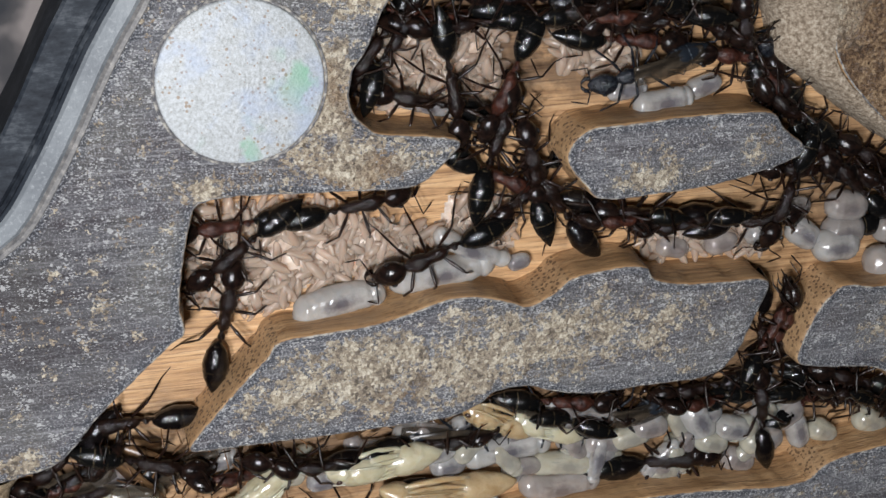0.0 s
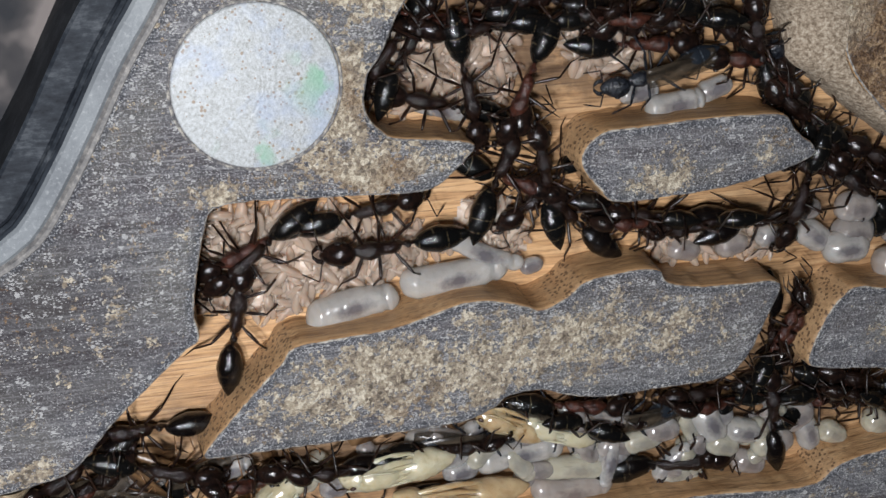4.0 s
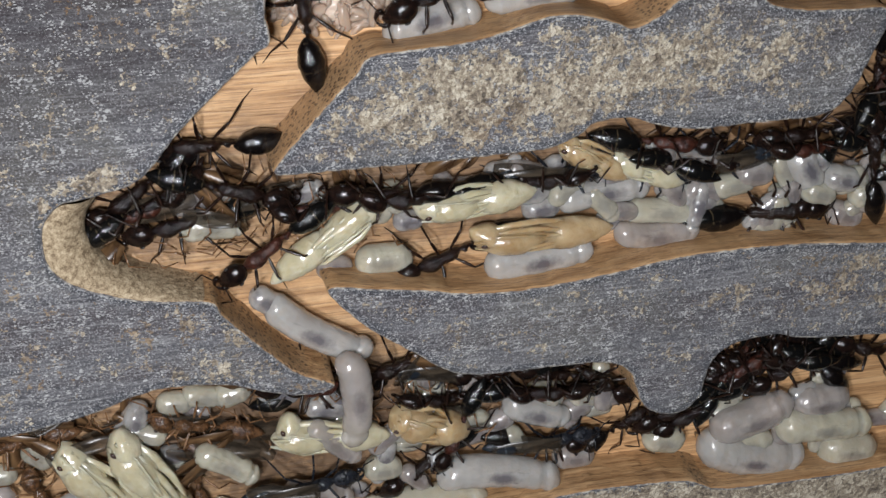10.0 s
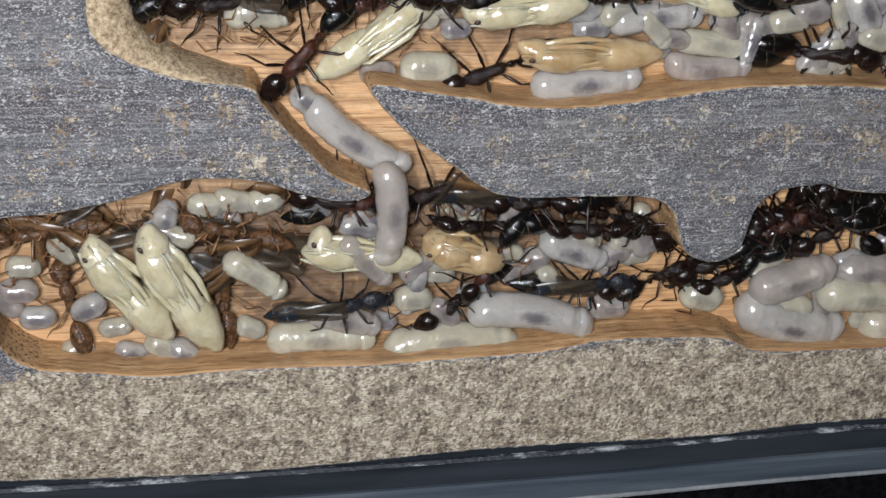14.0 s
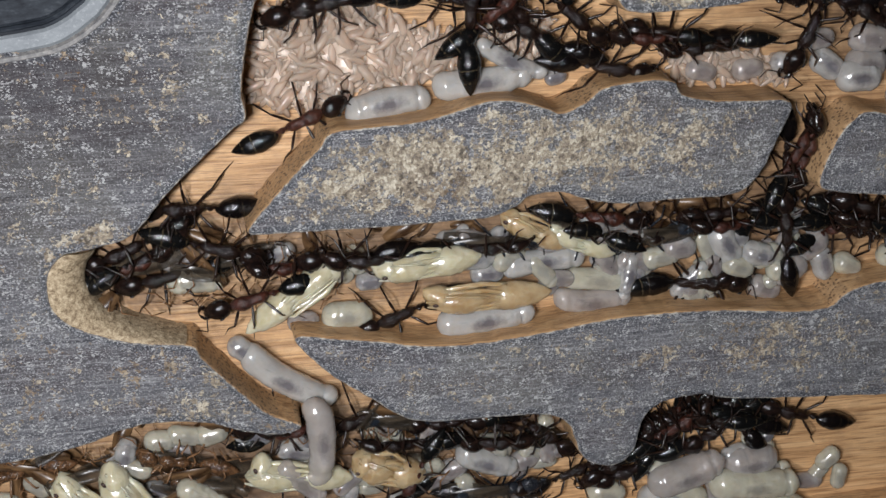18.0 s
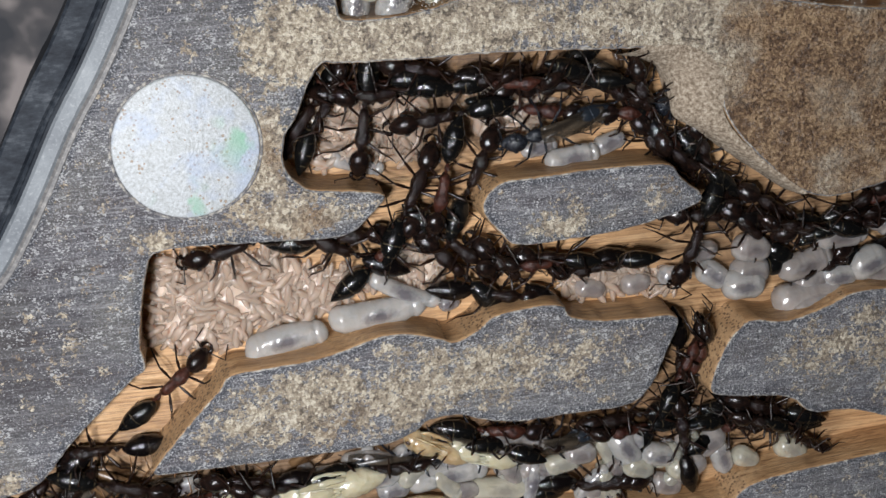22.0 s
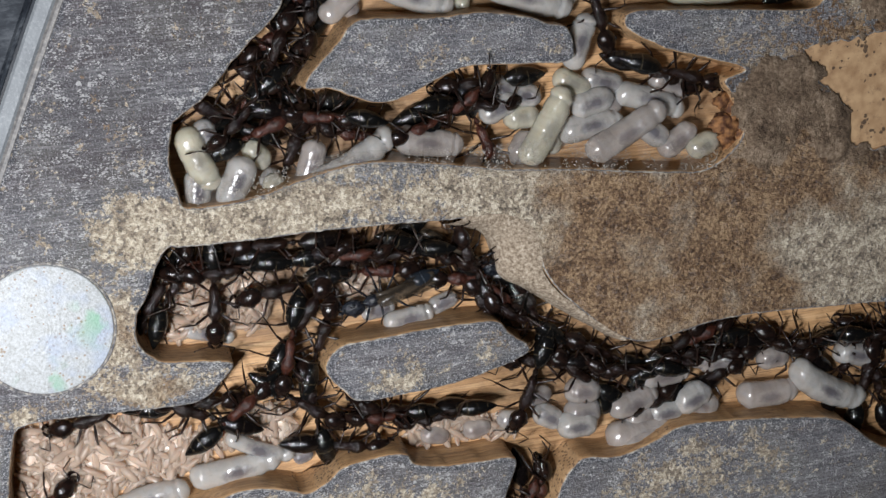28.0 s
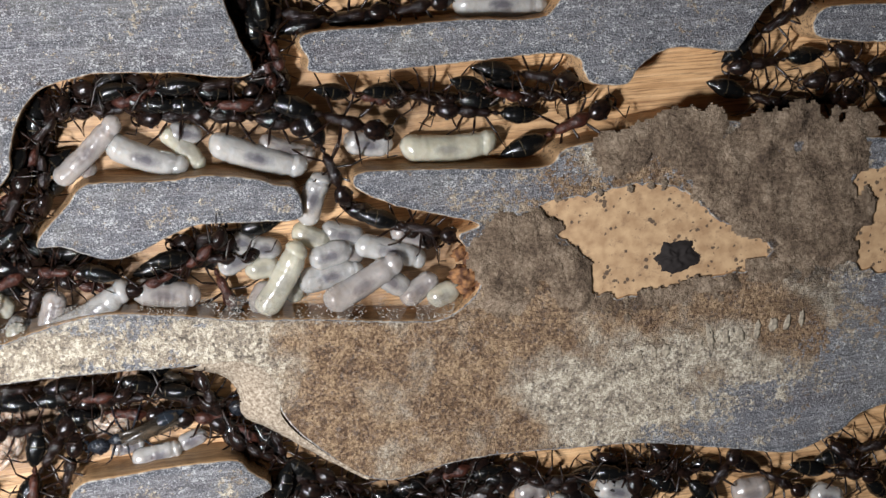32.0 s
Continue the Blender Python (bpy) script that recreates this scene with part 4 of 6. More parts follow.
for k in range(2600):
    u, v = beads.uniform(0, 6.999), beads.random() ** 1.15
    i, f = int(u), u % 1
    a = [MIST_EDGE[i][c] * (1 - f) + MIST_EDGE[i + 1][c] * f for c in (0, 1)]
    b = [MIST_INNER[i][c] * (1 - f) + MIST_INNER[i + 1][c] * f for c in (0, 1)]
    x, y = (a[c] + (b[c] - a[c]) * (v * 1.25 - 0.15) for c in (0, 1))
    if noise.noise(Vector((x, y, 4)) * 0.6) < -0.12:
        continue
    r, n = drop.uniform(0.025, 0.06), len(verts)
    verts += [((x + r * math.cos(q)) * MM, (y + r * math.sin(q)) * MM, (DEPTH + 0.012) * MM) for q in (0, 1.05, 2.09, 3.14, 4.19, 5.24)] + [(x * MM, y * MM, (DEPTH + 0.012 + r) * MM)]
    faces += [(n + q, n + (q + 1) % 6, n + 6) for q in range(6)]
data = bpy.data.meshes.new("beads")
data.from_pydata(verts, [], faces)
data.materials.append(BEAD)
data.shade_smooth()
tagged(part("bead_cover", data, None, mist), "fine pale water beads", kind="stuff")

# faint pale writing on the plate
scrawl = random.Random(12)
for k in range(12):
    tall = scrawl.uniform(1.3, 2.3) if k > 4 else scrawl.uniform(0.8, 1.4)
    bm = lump(bmesh.new(), 0, 0, 0, scrawl.uniform(0.2, 0.5), tall * 0.5, 0.05, k + 90, 0.6)
    tagged(new("faint_mark", finish("faint_mark", bm, CHALK)), "faint pale scratched mark on the plate", "mark", "faint marks").matrix_basis = at(58.8 + 1.42 * k + scrawl.uniform(-0.2, 0.2), 12.3 + 0.13 * k + scrawl.uniform(-0.2, 0.2), DEPTH, 0, 0, scrawl.uniform(-22, 12))

# round magnet set into the plate
magnet = tagged(new("magnet"), "round pale speckled magnet set in the nest plate", "magnet")
magnet.matrix_basis = at(-12.4, 11.95, DEPTH)
bm = bmesh.new()
bmesh.ops.create_cone(bm, cap_ends=True, segments=72, radius1=5.0, radius2=5.0, depth=0.6)
bmesh.ops.bevel(bm, geom=[e for e in bm.edges if len(e.link_faces) == 2 and abs(e.verts[0].co.z - e.verts[1].co.z) < 1e-6], offset=0.12, segments=2, affect="EDGES", profile=0.5)
part("disc", bm, MAGNET, magnet, m=at(0, 0, -0.12))
# the magnet's rim; its bright chamfer glint is put into the pale colour
bm = bmesh.new()
rings = [[bm.verts.new((rad * math.cos(2 * math.pi * k / 72), rad * math.sin(2 * math.pi * k / 72), z)) for k in range(72)] for rad, z in ((5.01, -0.1), (5.09, 0.12), (5.20, 0.12), (5.26, -0.1))]
for a, b in zip(rings, rings[1:]):
    for k in range(72):
        bm.faces.new((a[k], a[(k + 1) % 72], b[(k + 1) % 72], b[k]))
bmesh.ops.recalc_face_normals(bm, faces=bm.faces)
part("bright_rim", bm, PALE_EDGE, magnet, "thin magnet rim, its glint put into the pale colour")

ANTS_UPPER_A = [
    (5.6, 15.6, 175, 0.98, 0.8),
    (13.3, 14.4, -160, 0.98, 0.0), (21.4, 10.8, 178, 0.98, 0.0), (-3.9, 12.7, -129, 0.98, 0.0), (23.4, 9.3, -46, 0.98, 0.0), 
    (-1.1, 14.8, -13, 0.98, 0.0), (13.6, 12.1, -9, 0.98, 0.0), (15.1, 0.1, 172, 1.24, 0.0),
]
# x, y, heading, lift early on; then the same later
SHIFTING_ANTS = [
    (-5.2, 2.6, 10, 0.0, -2.0, 3.4, -3, 0.0), (6.7, 4.0, 103, 0.9, 8.4, 7.4, 68, 0.8), (4.7, 3.7, -27, 0.4, 1.3, 2.4, 38, 0.8), (6.9, 2.9, -143, 0.0, 6.8, 2.1, -38, 0.8),
    (13.9, 0.1, -20, 0.0, 9.7, -2.1, -9, 0.4), (-0.9, 9.4, 161, 0.4, 0.3, 12.2, 262, 0.8), (1.0, 10.2, -77, 1.2, 6.0, 12.2, -174, 1.0), (4.7, 10.1, -114, 1.2, 5.8, 7.0, -104, 1.3),
    (25.1, 7.6, 114, 0.0, 26.7, 7.0, 105, 0.0), (23.6, -1.2, 12, 0.0, 22.8, 7.7, 120, 0.0), (-13.0, 0.2, -144, 0.2, -9.6, 3.6, -170, 0.0),
]
ANTS_UPPER = ANTS_UPPER_A
ANTS_RIGHT_A = [
    (27.6, 5.0, -56, 0.98, 0.0), (32.8, 2.4, 150, 0.98, 0.0), (36.3, 0.5, 177, 0.98, 0.0), (36.0, -2.2, 6, 1.06, 0.0),
    (25.4, 0.7, -110, 0.98, 1.0), (25.0, -10.6, -85, 0.98, 0.0), (32.7, -15.7, -18, 1.24, 0.0),
    (32.4, -14.5, 160, 0.98, 1.0), (30.9, 0.7, 140, 0.98, 0.0), (38.4, -2.6, -172, 1.18, 0.0), (39.3, 1.8, 33, 0.98, 0.0),
]
ANTS_RIGHT_B = [
    (56.2, -2.2, 68, 0.98, 0.0), (58.0, -4.1, 74, 1.24, 0.0), (59.5, -4.9, 105, 0.98, 0.0), (27.4, 2.3, 171, 0.98, 0.0),
    (42.5, -1.6, 18, 0.98, 0.0),
]
ANTS_RIGHT = ANTS_RIGHT_A + ANTS_RIGHT_B
ANTS_FAR_A = [
    (41.5, 2.4, 13, 0.98, 0.0), (50.5, 0.2, 145, 0.98, 0.0), (58.9, 0.1, 149, 0.98, 0.0), (63.2, -0.2, 130, 0.98, 0.5), (66.9, -1.9, 49, 0.98, 0.0),
    (81.3, -2.8, 131, 1.05, 0.0), (72.9, -2.7, -33, 0.98, 0.0), (79.9, -3.1, -15, 0.98, 0.0), (49.9, 0.2, -14, 1.0, 0.0), (43.8, 0.5, -1, 0.98, 0.0),
    (61.1, -0.1, -8, 0.98, 0.0), (82.4, -0.8, 9, 0.98, 0.0),
]
ANTS_FAR = ANTS_FAR_A
ANTS_MIDDLE_A = [
    (-25.7, -13.9, -151, 0.98, 0.0), (-21.0, -11.2, 178, 0.98, 0.0), (-22.9, -16.3, -169, 0.98, 0.0), (-19.5, -14.0, -16, 0.98, 1.0), (-9.9, -15.3, 176, 0.98, 1.0),
    (-5.6, -20.8, -161, 0.98, 0.0), (18.2, -19.8, 0, 1.24, 0.0), (20.2, -14.2, -177, 0.98, 0.0), (23.9, -13.9, 45, 0.98, 0.0), (17.5, -19.8, 2, 1.2, 0.0),
    (32.8, -15.7, -25, 1.14, 0.0), (25.0, -16.1, 100, 0.98, 1.0), (30.0, -16.0, 27, 0.98, 0.0), (9.9, -13.9, -8, 1.01, 0.0),
]
ANTS_MIDDLE = ANTS_MIDDLE_A
ANTS_LOWER_A = [
    (-33.8, -37.0, 101, 0.84, 0.0), (-35.5, -31.6, 185, 0.84, 0.0), (-23.4, -36.0, 96, 0.8, 0.0), (-23.2, -31.7, 163, 0.84, 0.4), (-5.1, -34.4, 242, 0.84, 1.5),
    (5.5, -32.0, -37, 0.98, 0.0), (8.2, -36.4, 31, 0.84, 0.0), (-14.9, -30.3, 12, 0.84, 0.0), (1.7, -37.0, -4, 0.9, 0.3), (2.8, -31.4, 163, 0.9, 0.0),
]
ANTS_LOWER_B = [
    (-7.2, -37.8, -141, 0.98, 0.0), (17.0, -31.9, -147, 0.98, 0.0), (19.1, -32.4, -152, 0.98, 0.0), (21.2, -33.1, -148, 0.98, 0.0), (22.8, -32.4, 127, 0.98, 0.0),
    (-15.3, -29.9, 172, 0.98, 0.0), (-8.9, -29.4, -169, 0.98, 0.0), (-1.8, -30.4, 179, 0.98, 0.0), (12.5, -35.5, -152, 0.98, 0.0), (15.6, -32.2, -143, 0.98, 0.0),
    (22.3, -32.2, 162, 0.98, 0.0), (28.1, -32.7, 163, 0.98, 0.0), (13.7, -36.3, -159, 0.98, 0.0),
]
ANTS_LOWER = ANTS_LOWER_A + ANTS_LOWER_B
ANTS_BROOD_CHAMBER_A = [
    (9.4, 36.2, 65, 0.98, 0.0), (8.7, 34.0, 60, 0.98, 0.0), (7.6, 32.1, -145, 0.98, 0.0), (5.6, 28.7, 153, 0.98, 0.0), (6.9, 30.6, 63, 0.98, 1.0),
    (4.0, 27.0, -152, 0.98, 0.0), (2.2, 26.4, 148, 0.98, 0.0), (7.8, 26.7, 179, 0.98, 0.0), (10.8, 25.4, -14, 0.98, 0.0), (5.5, 24.8, 24, 0.98, 1.0),
    (7.5, 22.5, 67, 0.98, 0.0), (9.4, 25.6, -8, 0.98, 1.0), (21.2, 25.4, 14, 0.98, 0.0), (23.2, 26.8, -173, 0.98, 0.0), (23.3, 22.2, -70, 0.98, 0.0),
]
ANTS_BROOD_CHAMBER_B = [
    (38.7, 25.8, -28, 0.98, 0.0), (40.2, 25.8, -19, 0.98, 1.0),
]
ANTS_BROOD_CHAMBER = ANTS_BROOD_CHAMBER_A + ANTS_BROOD_CHAMBER_B
ANTS_TOP_CHAMBER_A = [
    (12.7, 39.3, -159, 0.98, 0.0), (16.7, 39.7, 174, 0.98, 0.0), (20.8, 39.5, 167, 0.98, 0.0), (24.9, 39.5, -175, 0.98, 0.0), (28.3, 41.1, -111, 0.98, 0.0),
    (28.0, 43.1, -76, 0.98, 0.0), (21.7, 37.2, -180, 0.98, 0.0), (25.6, 36.6, 170, 0.98, 0.0), (28.3, 36.1, -17, 0.98, 0.0), (34.1, 35.8, -21, 1.24, 1.0),
    (33.1, 32.0, -71, 0.98, 1.0), (42.7, 36.9, 167, 0.98, 0.0), (46.4, 35.1, 171, 0.98, 0.0), (51.3, 37.8, -12, 0.98, 0.0),
]
ANTS_TOP_CHAMBER_B = [
    (53.9, 33.2, 21, 1.24, 0.0), (28.0, 43.5, 114, 0.98, 0.0), (32.3, 44.4, 168, 0.98, 0.0), (35.5, 44.0, 6, 0.98, 0.0),
    (72.7, 37.1, -176, 1.06, 0.0), (79.9, 35.4, -173, 0.98, 0.0), (72.1, 33.8, -21, 0.98, 0.0), (81.8, 35.2, 135, 0.98, 0.0), (77.5, 33.3, 4, 0.98, 0.0),
    (73.0, 40.3, 30, 0.98, 0.0), (40.8, 44.3, 9, 0.98, 0.0),
]
ANTS_TOP_CHAMBER = ANTS_TOP_CHAMBER_A + ANTS_TOP_CHAMBER_B
LARVAE_UPPER_A = [
    (-6.4, -4.1, 10, 6.4, 2.2, 0.0), (0.7, -2.9, 6, 7.6, 2.17, 0.0), (2.7, -1.4, -26, 5.9, 1.35, 0.6), (6.3, -2.9, 11, 1.7, 1.2, 0.0),
    (-0.2, 8.7, -17, 4.1, 1.18, 0.0), (16.0, 8.0, 8, 4.4, 1.76, 0.5), (19.1, 8.7, 19, 2.7, 1.54, 0.0), (13.6, 8.8, 5, 2.9, 1.39, 0.0),
]
LARVAE_UPPER = LARVAE_UPPER_A
LARVAE_MIDDLE_A = [
    (1.0, -21.7, 5, 7.8, 2.19, 0.4), (10.2, -19.3, -10, 5.9, 1.81, 0.0), (9.6, -21.0, -3, 6.3, 1.93, 0.3), (5.6, -17.3, 5, 6.7, 1.99, 0.0),
    (-9.8, -20.6, 0, 3.9, 2.2, 0.0), (-13.1, -21.0, 5, 2.5, 1.58, 0.0), (-0.2, -16.6, 1, 3.9, 2.08, 0.0), (12.1, -15.9, -1, 4.8, 1.5, 0.0),
    (13.1, -18.0, -7, 3.3, 1.81, 0.0), (-8.0, -18.1, 3, 2.1, 1.47, 0.0), (-20.9, -16.9, -1, 4.3, 1.99, 0.0), (-21.5, -15.3, -4, 4.2, 1.79, 0.0),
    (1.2, -18.1, 5, 2.7, 1.76, 0.0), (17.9, -20.9, -163, 3.0, 2.08, 0.0), (11.0, -15.5, -1, 5.8, 1.85, 0.4),
]
LARVAE_MIDDLE_B = [
    (5.3, -14.2, 1, 3.0, 1.55, 0.2), (6.9, -15.6, 11, 2.6, 1.49, 0.0), (16.5, -16.9, -1, 2.9, 2.0, 0.3), (20.7, -16.6, 13, 3.3, 2.02, 0.2),
    (15.1, -17.6, 8, 3.2, 1.82, 0.3), (-4.2, -16.1, 3, 3.0, 1.71, 0.0), (-1.2, -15.1, 6, 3.3, 1.53, 0.0), (23.9, -18.1, 8, 3.0, 2.06, 0.3),
    (25.9, -19.4, 22, 3.2, 2.2, 0.4), (-15.5, -15.3, 7, 4.0, 1.74, 0.0), (21.4, -18.7, -19, 2.8, 1.87, 0.8), (27.9, -17.6, 31, 3.0, 2.08, 0.0),
    (23.1, -17.8, -15, 3.0, 2.05, 0.6), (25.4, -19.4, -20, 3.0, 2.08, 0.6), (24.1, -21.0, -18, 2.9, 1.98, 0.0),
]
LARVAE_MIDDLE_C = [
    (29.0, -19.2, -69, 3.2, 1.86, 0.0), (31.2, -19.6, -31, 2.7, 1.89, 0.0), (36.4, -21.2, 5, 9.1, 2.45, 0.0), (20.4, -16.9, -60, 4.0, 2.52, 0.0),
    (35.2, -19.3, -31, 3.2, 2.1, 0.0), (18.1, -20.7, -18, 3.3, 2.06, 0.0),
]
LARVAE_MIDDLE = LARVAE_MIDDLE_A + LARVAE_MIDDLE_B + LARVAE_MIDDLE_C
LARVAE_GAP_A = [
    (-17.8, -22.8, -41, 2.6, 1.76, 0.4), (-14.7, -25.6, -35, 8.5, 2.25, 0.3), (-12.2, -30.2, -89, 7.5, 2.21, 2.1),
]
LARVAE_GAP = LARVAE_GAP_A
LARVAE_LOWER_A = [
    (-33.5, -40.7, -2, 2.3, 1.58, 0.0), (-29.9, -41.1, -15, 2.5, 1.59, 0.0), (-21.7, -39.6, -23, 2.3, 1.6, 0.0), (-32.8, -30.9, 11, 2.4, 1.45, 0.0),
    (-20.6, -29.9, 11, 2.6, 1.8, 0.0), (-17.4, -30.4, -11, 2.9, 1.65, 0.0), (-6.7, -31.9, 14, 2.5, 1.72, 0.0), (-2.9, -35.9, 11, 2.6, 1.61, 0.0),
    (5.4, -33.3, -27, 2.7, 1.78, 0.0), (-27.5, -31.0, 52, 3.1, 1.64, 0.0), (-21.3, -34.8, -36, 5.1, 1.9, 1.2), (-13.9, -33.9, -45, 4.8, 1.62, 1.8),
    (-7.3, -40.8, 0, 10.3, 2.58, 0.2), (-1.6, -38.6, -11, 9.6, 2.65, 0.9), (-16.7, -40.2, -2, 7.8, 2.34, 0.2),
]
LARVAE_LOWER_B = [
    (-15.1, -38.7, -16, 5.3, 1.96, 0.9), (-10.3, -37.5, -2, 2.9, 1.97, 0.4), (18.5, -41.0, -16, 9.2, 3.21, 0.0), (24.3, -38.5, -4, 8.0, 2.69, 0.9),
    (18.2, -37.0, 17, 6.8, 2.88, 0.6), (11.5, -38.5, -16, 3.4, 2.37, 0.0), (-26.3, -41.3, -43, 2.8, 1.96, 0.0), (-27.8, -40.7, -32, 2.6, 1.77, 0.0),
    (4.4, -39.1, -2, 3.3, 1.96, 0.0), (-3.8, -34.3, -16, 3.2, 1.76, 0.4), (1.1, -34.2, -23, 5.5, 2.12, 0.6), (1.8, -33.1, -7, 2.8, 1.94, 0.0),
    (-1.5, -35.0, 14, 2.6, 1.79, 0.0), (-24.5, -30.1, -1, 2.6, 1.79, 0.0), (-25.2, -34.4, -2, 2.2, 1.52, 0.0),
]
LARVAE_LOWER_C = [
    (-25.0, -35.4, -2, 2.2, 1.53, 0.0), (-37.1, -35.9, -2, 2.7, 1.84, 0.0), (-36.6, -34.2, -2, 2.4, 1.65, 0.0), (-36.0, -38.0, -2, 2.5, 1.71, 0.0),
    (-8.3, -35.9, -2, 2.3, 1.59, 0.0), (4.5, -34.8, 18, 2.6, 1.81, 0.0), (-22.5, -29.9, -10, 3.2, 1.62, 0.0), (-14.2, -32.1, -11, 3.0, 1.68, 0.0),
    (18.3, -39.8, 5, 4.5, 2.44, 0.0), (24.1, -36.7, 6, 4.7, 2.9, 0.0), (27.0, -41.6, -9, 5.0, 3.03, 0.0), (-12.2, -39.6, -22, 2.0, 1.35, 0.0),
]
LARVAE_LOWER = LARVAE_LOWER_A + LARVAE_LOWER_B + LARVAE_LOWER_C
LARVAE_BROOD_CHAMBER_A = [
    (24.6, 24.5, 24, 3.4, 1.96, 0.6), (26.4, 21.1, -122, 3.0, 2.09, 0.8), (32.5, 24.2, 11, 3.8, 2.19, 0.8), (31.0, 25.8, -29, 3.4, 1.96, 0.4),
    (37.5, 21.3, -38, 3.8, 2.12, 0.9), (39.9, 20.3, 32, 3.8, 2.05, 1.0), (1.5, 24.7, -55, 3.2, 1.97, 1.0), (5.0, 22.9, -55, 2.6, 1.81, 0.5),
    (18.7, 20.2, -8, 3.5, 1.87, 0.6), (13.7, 35.0, 42, 7.3, 1.85, 1.2), (18.1, 33.9, -24, 7.0, 2.21, 0.4), (21.3, 34.4, -49, 4.7, 1.66, 0.0),
    (27.2, 33.1, -21, 8.4, 2.25, 0.5), (29.7, 33.3, -21, 4.9, 1.79, 0.0), (36.6, 33.2, -10, 4.2, 2.11, 0.0),
]
LARVAE_BROOD_CHAMBER_B = [
    (43.5, 32.2, -1, 8.4, 2.43, 0.0), (31.4, 29.3, 66, 4.7, 2.15, 1.2), (18.5, 22.5, -11, 5.7, 2.34, 1.2), (12.3, 21.6, 27, 7.8, 2.24, 1.6),
    (28.3, 22.7, 57, 7.0, 2.31, 1.7), (32.5, 22.3, 6, 5.8, 2.3, 0.4), (35.1, 21.6, 27, 7.7, 2.33, 1.7), (27.0, 25.2, -12, 3.0, 2.06, 0.0),
    (26.7, 23.5, 0, 3.0, 2.07, 0.0), (25.2, 25.9, -38, 2.8, 1.94, 0.0), (33.7, 24.1, -17, 3.7, 1.98, 0.0), (37.8, 23.8, -20, 6.5, 2.09, 0.4),
    (0.3, 23.2, -70, 5.3, 2.25, 1.4), (3.0, 21.1, -120, 4.4, 2.39, 1.4), (9.0, 21.8, -109, 3.9, 2.02, 1.0),
]
LARVAE_BROOD_CHAMBER_C = [
    (0.1, 20.6, -98, 3.6, 2.19, 0.8), (6.2, 20.0, -66, 2.8, 1.93, 1.0), (33.8, 25.6, -17, 3.7, 1.97, 0.0), (39.9, 24.9, -20, 4.1, 2.0, 0.0),
    (23.9, 24.7, -46, 2.7, 1.85, 0.0), (42.0, 19.7, 16, 3.0, 2.06, 1.4), (21.5, 35.6, -12, 2.9, 1.67, 0.0), (12.9, 33.7, -34, 2.6, 1.65, 0.0),
    (6.3, 20.4, -37, 2.8, 1.92, 0.0), (28.8, 21.8, -65, 3.6, 1.98, 0.0), (48.8, 44.0, -6, 8.2, 2.35, 0.0),
]
LARVAE_BROOD_CHAMBER = LARVAE_BROOD_CHAMBER_A + LARVAE_BROOD_CHAMBER_B + LARVAE_BROOD_CHAMBER_C
LARVAE_RIGHT_A = [
    (30.8, -2.8, 0, 3.5, 2.42, 0.0), (37.1, -6.1, 4, 7.2, 2.9, 0.3), (38.5, -4.0, 5, 3.6, 2.48, 0.0), (17.6, -2.9, -14, 2.5, 1.6, 0.0),
    (21.3, -2.9, 8, 2.5, 1.71, 0.0), (24.4, -2.6, -7, 2.5, 1.72, 0.0), (35.5, -2.6, 14, 4.8, 2.25, 0.3), (38.5, -0.6, 1, 4.8, 2.32, 0.0),
    (40.9, -2.9, 21, 3.7, 2.58, 0.4), (26.9, -0.8, 8, 2.5, 1.71, 0.0), (30.9, -0.9, -9, 3.3, 2.29, 0.0), (30.1, -3.7, -2, 3.7, 2.53, 0.4),
    (36.3, -5.5, 6, 6.9, 2.79, 0.0), (48.3, -3.9, -3, 5.9, 2.5, 0.3), (53.9, -4.2, -31, 8.3, 2.73, 0.5),
]
LARVAE_RIGHT_B = [
    (37.2, -4.1, 5, 5.1, 2.13, 0.0), (43.5, -0.3, -9, 3.4, 1.91, 0.0), (27.7, -2.8, -35, 3.0, 2.09, 0.0), (41.5, -3.7, -26, 4.4, 2.36, 0.0),
]
LARVAE_RIGHT = LARVAE_RIGHT_A + LARVAE_RIGHT_B
LARVAE_FAR_A = [
    (42.2, 0.2, -16, 2.8, 1.9, 0.0), (44.9, -0.2, -19, 2.9, 1.91, 0.0), (49.1, -0.7, -3, 3.1, 2.15, 0.0), (57.3, -1.6, -18, 4.2, 2.29, 0.0),
    (70.5, -3.6, 3, 3.8, 2.58, 0.0), (78.3, -5.4, -22, 3.5, 2.38, 0.0),
]
LARVAE_FAR = LARVAE_FAR_A
# x, y, heading of the head, length, width, lift, bend of the head
PUPAE_CREAM = [
    (-30.0, -35.6, 127, 9.9, 3.1, 0.5, 15), (-26.6, -35.6, 120, 11.3, 3.3, 0.8, 20), (-14.4, -33.6, 173, 9.4, 2.7, 0.8, 85), (-13.6, -18.2, 36, 9.7, 2.4, 0.8, 10),
    (-3.9, -16.5, 186, 8.8, 2.6, 0.9, 15), (8.2, -15.7, 157, 6.7, 2.0, 0.5, 20),
]
PUPAE_TAN = [
    (-7.0, -33.8, 163, 6.6, 3.1, 0.6, 15), (0.8, -19.7, 181, 10.8, 2.5, 0.6, 25), (4.6, -14.6, 153, 6.6, 2.1, 0.5, 25),
]
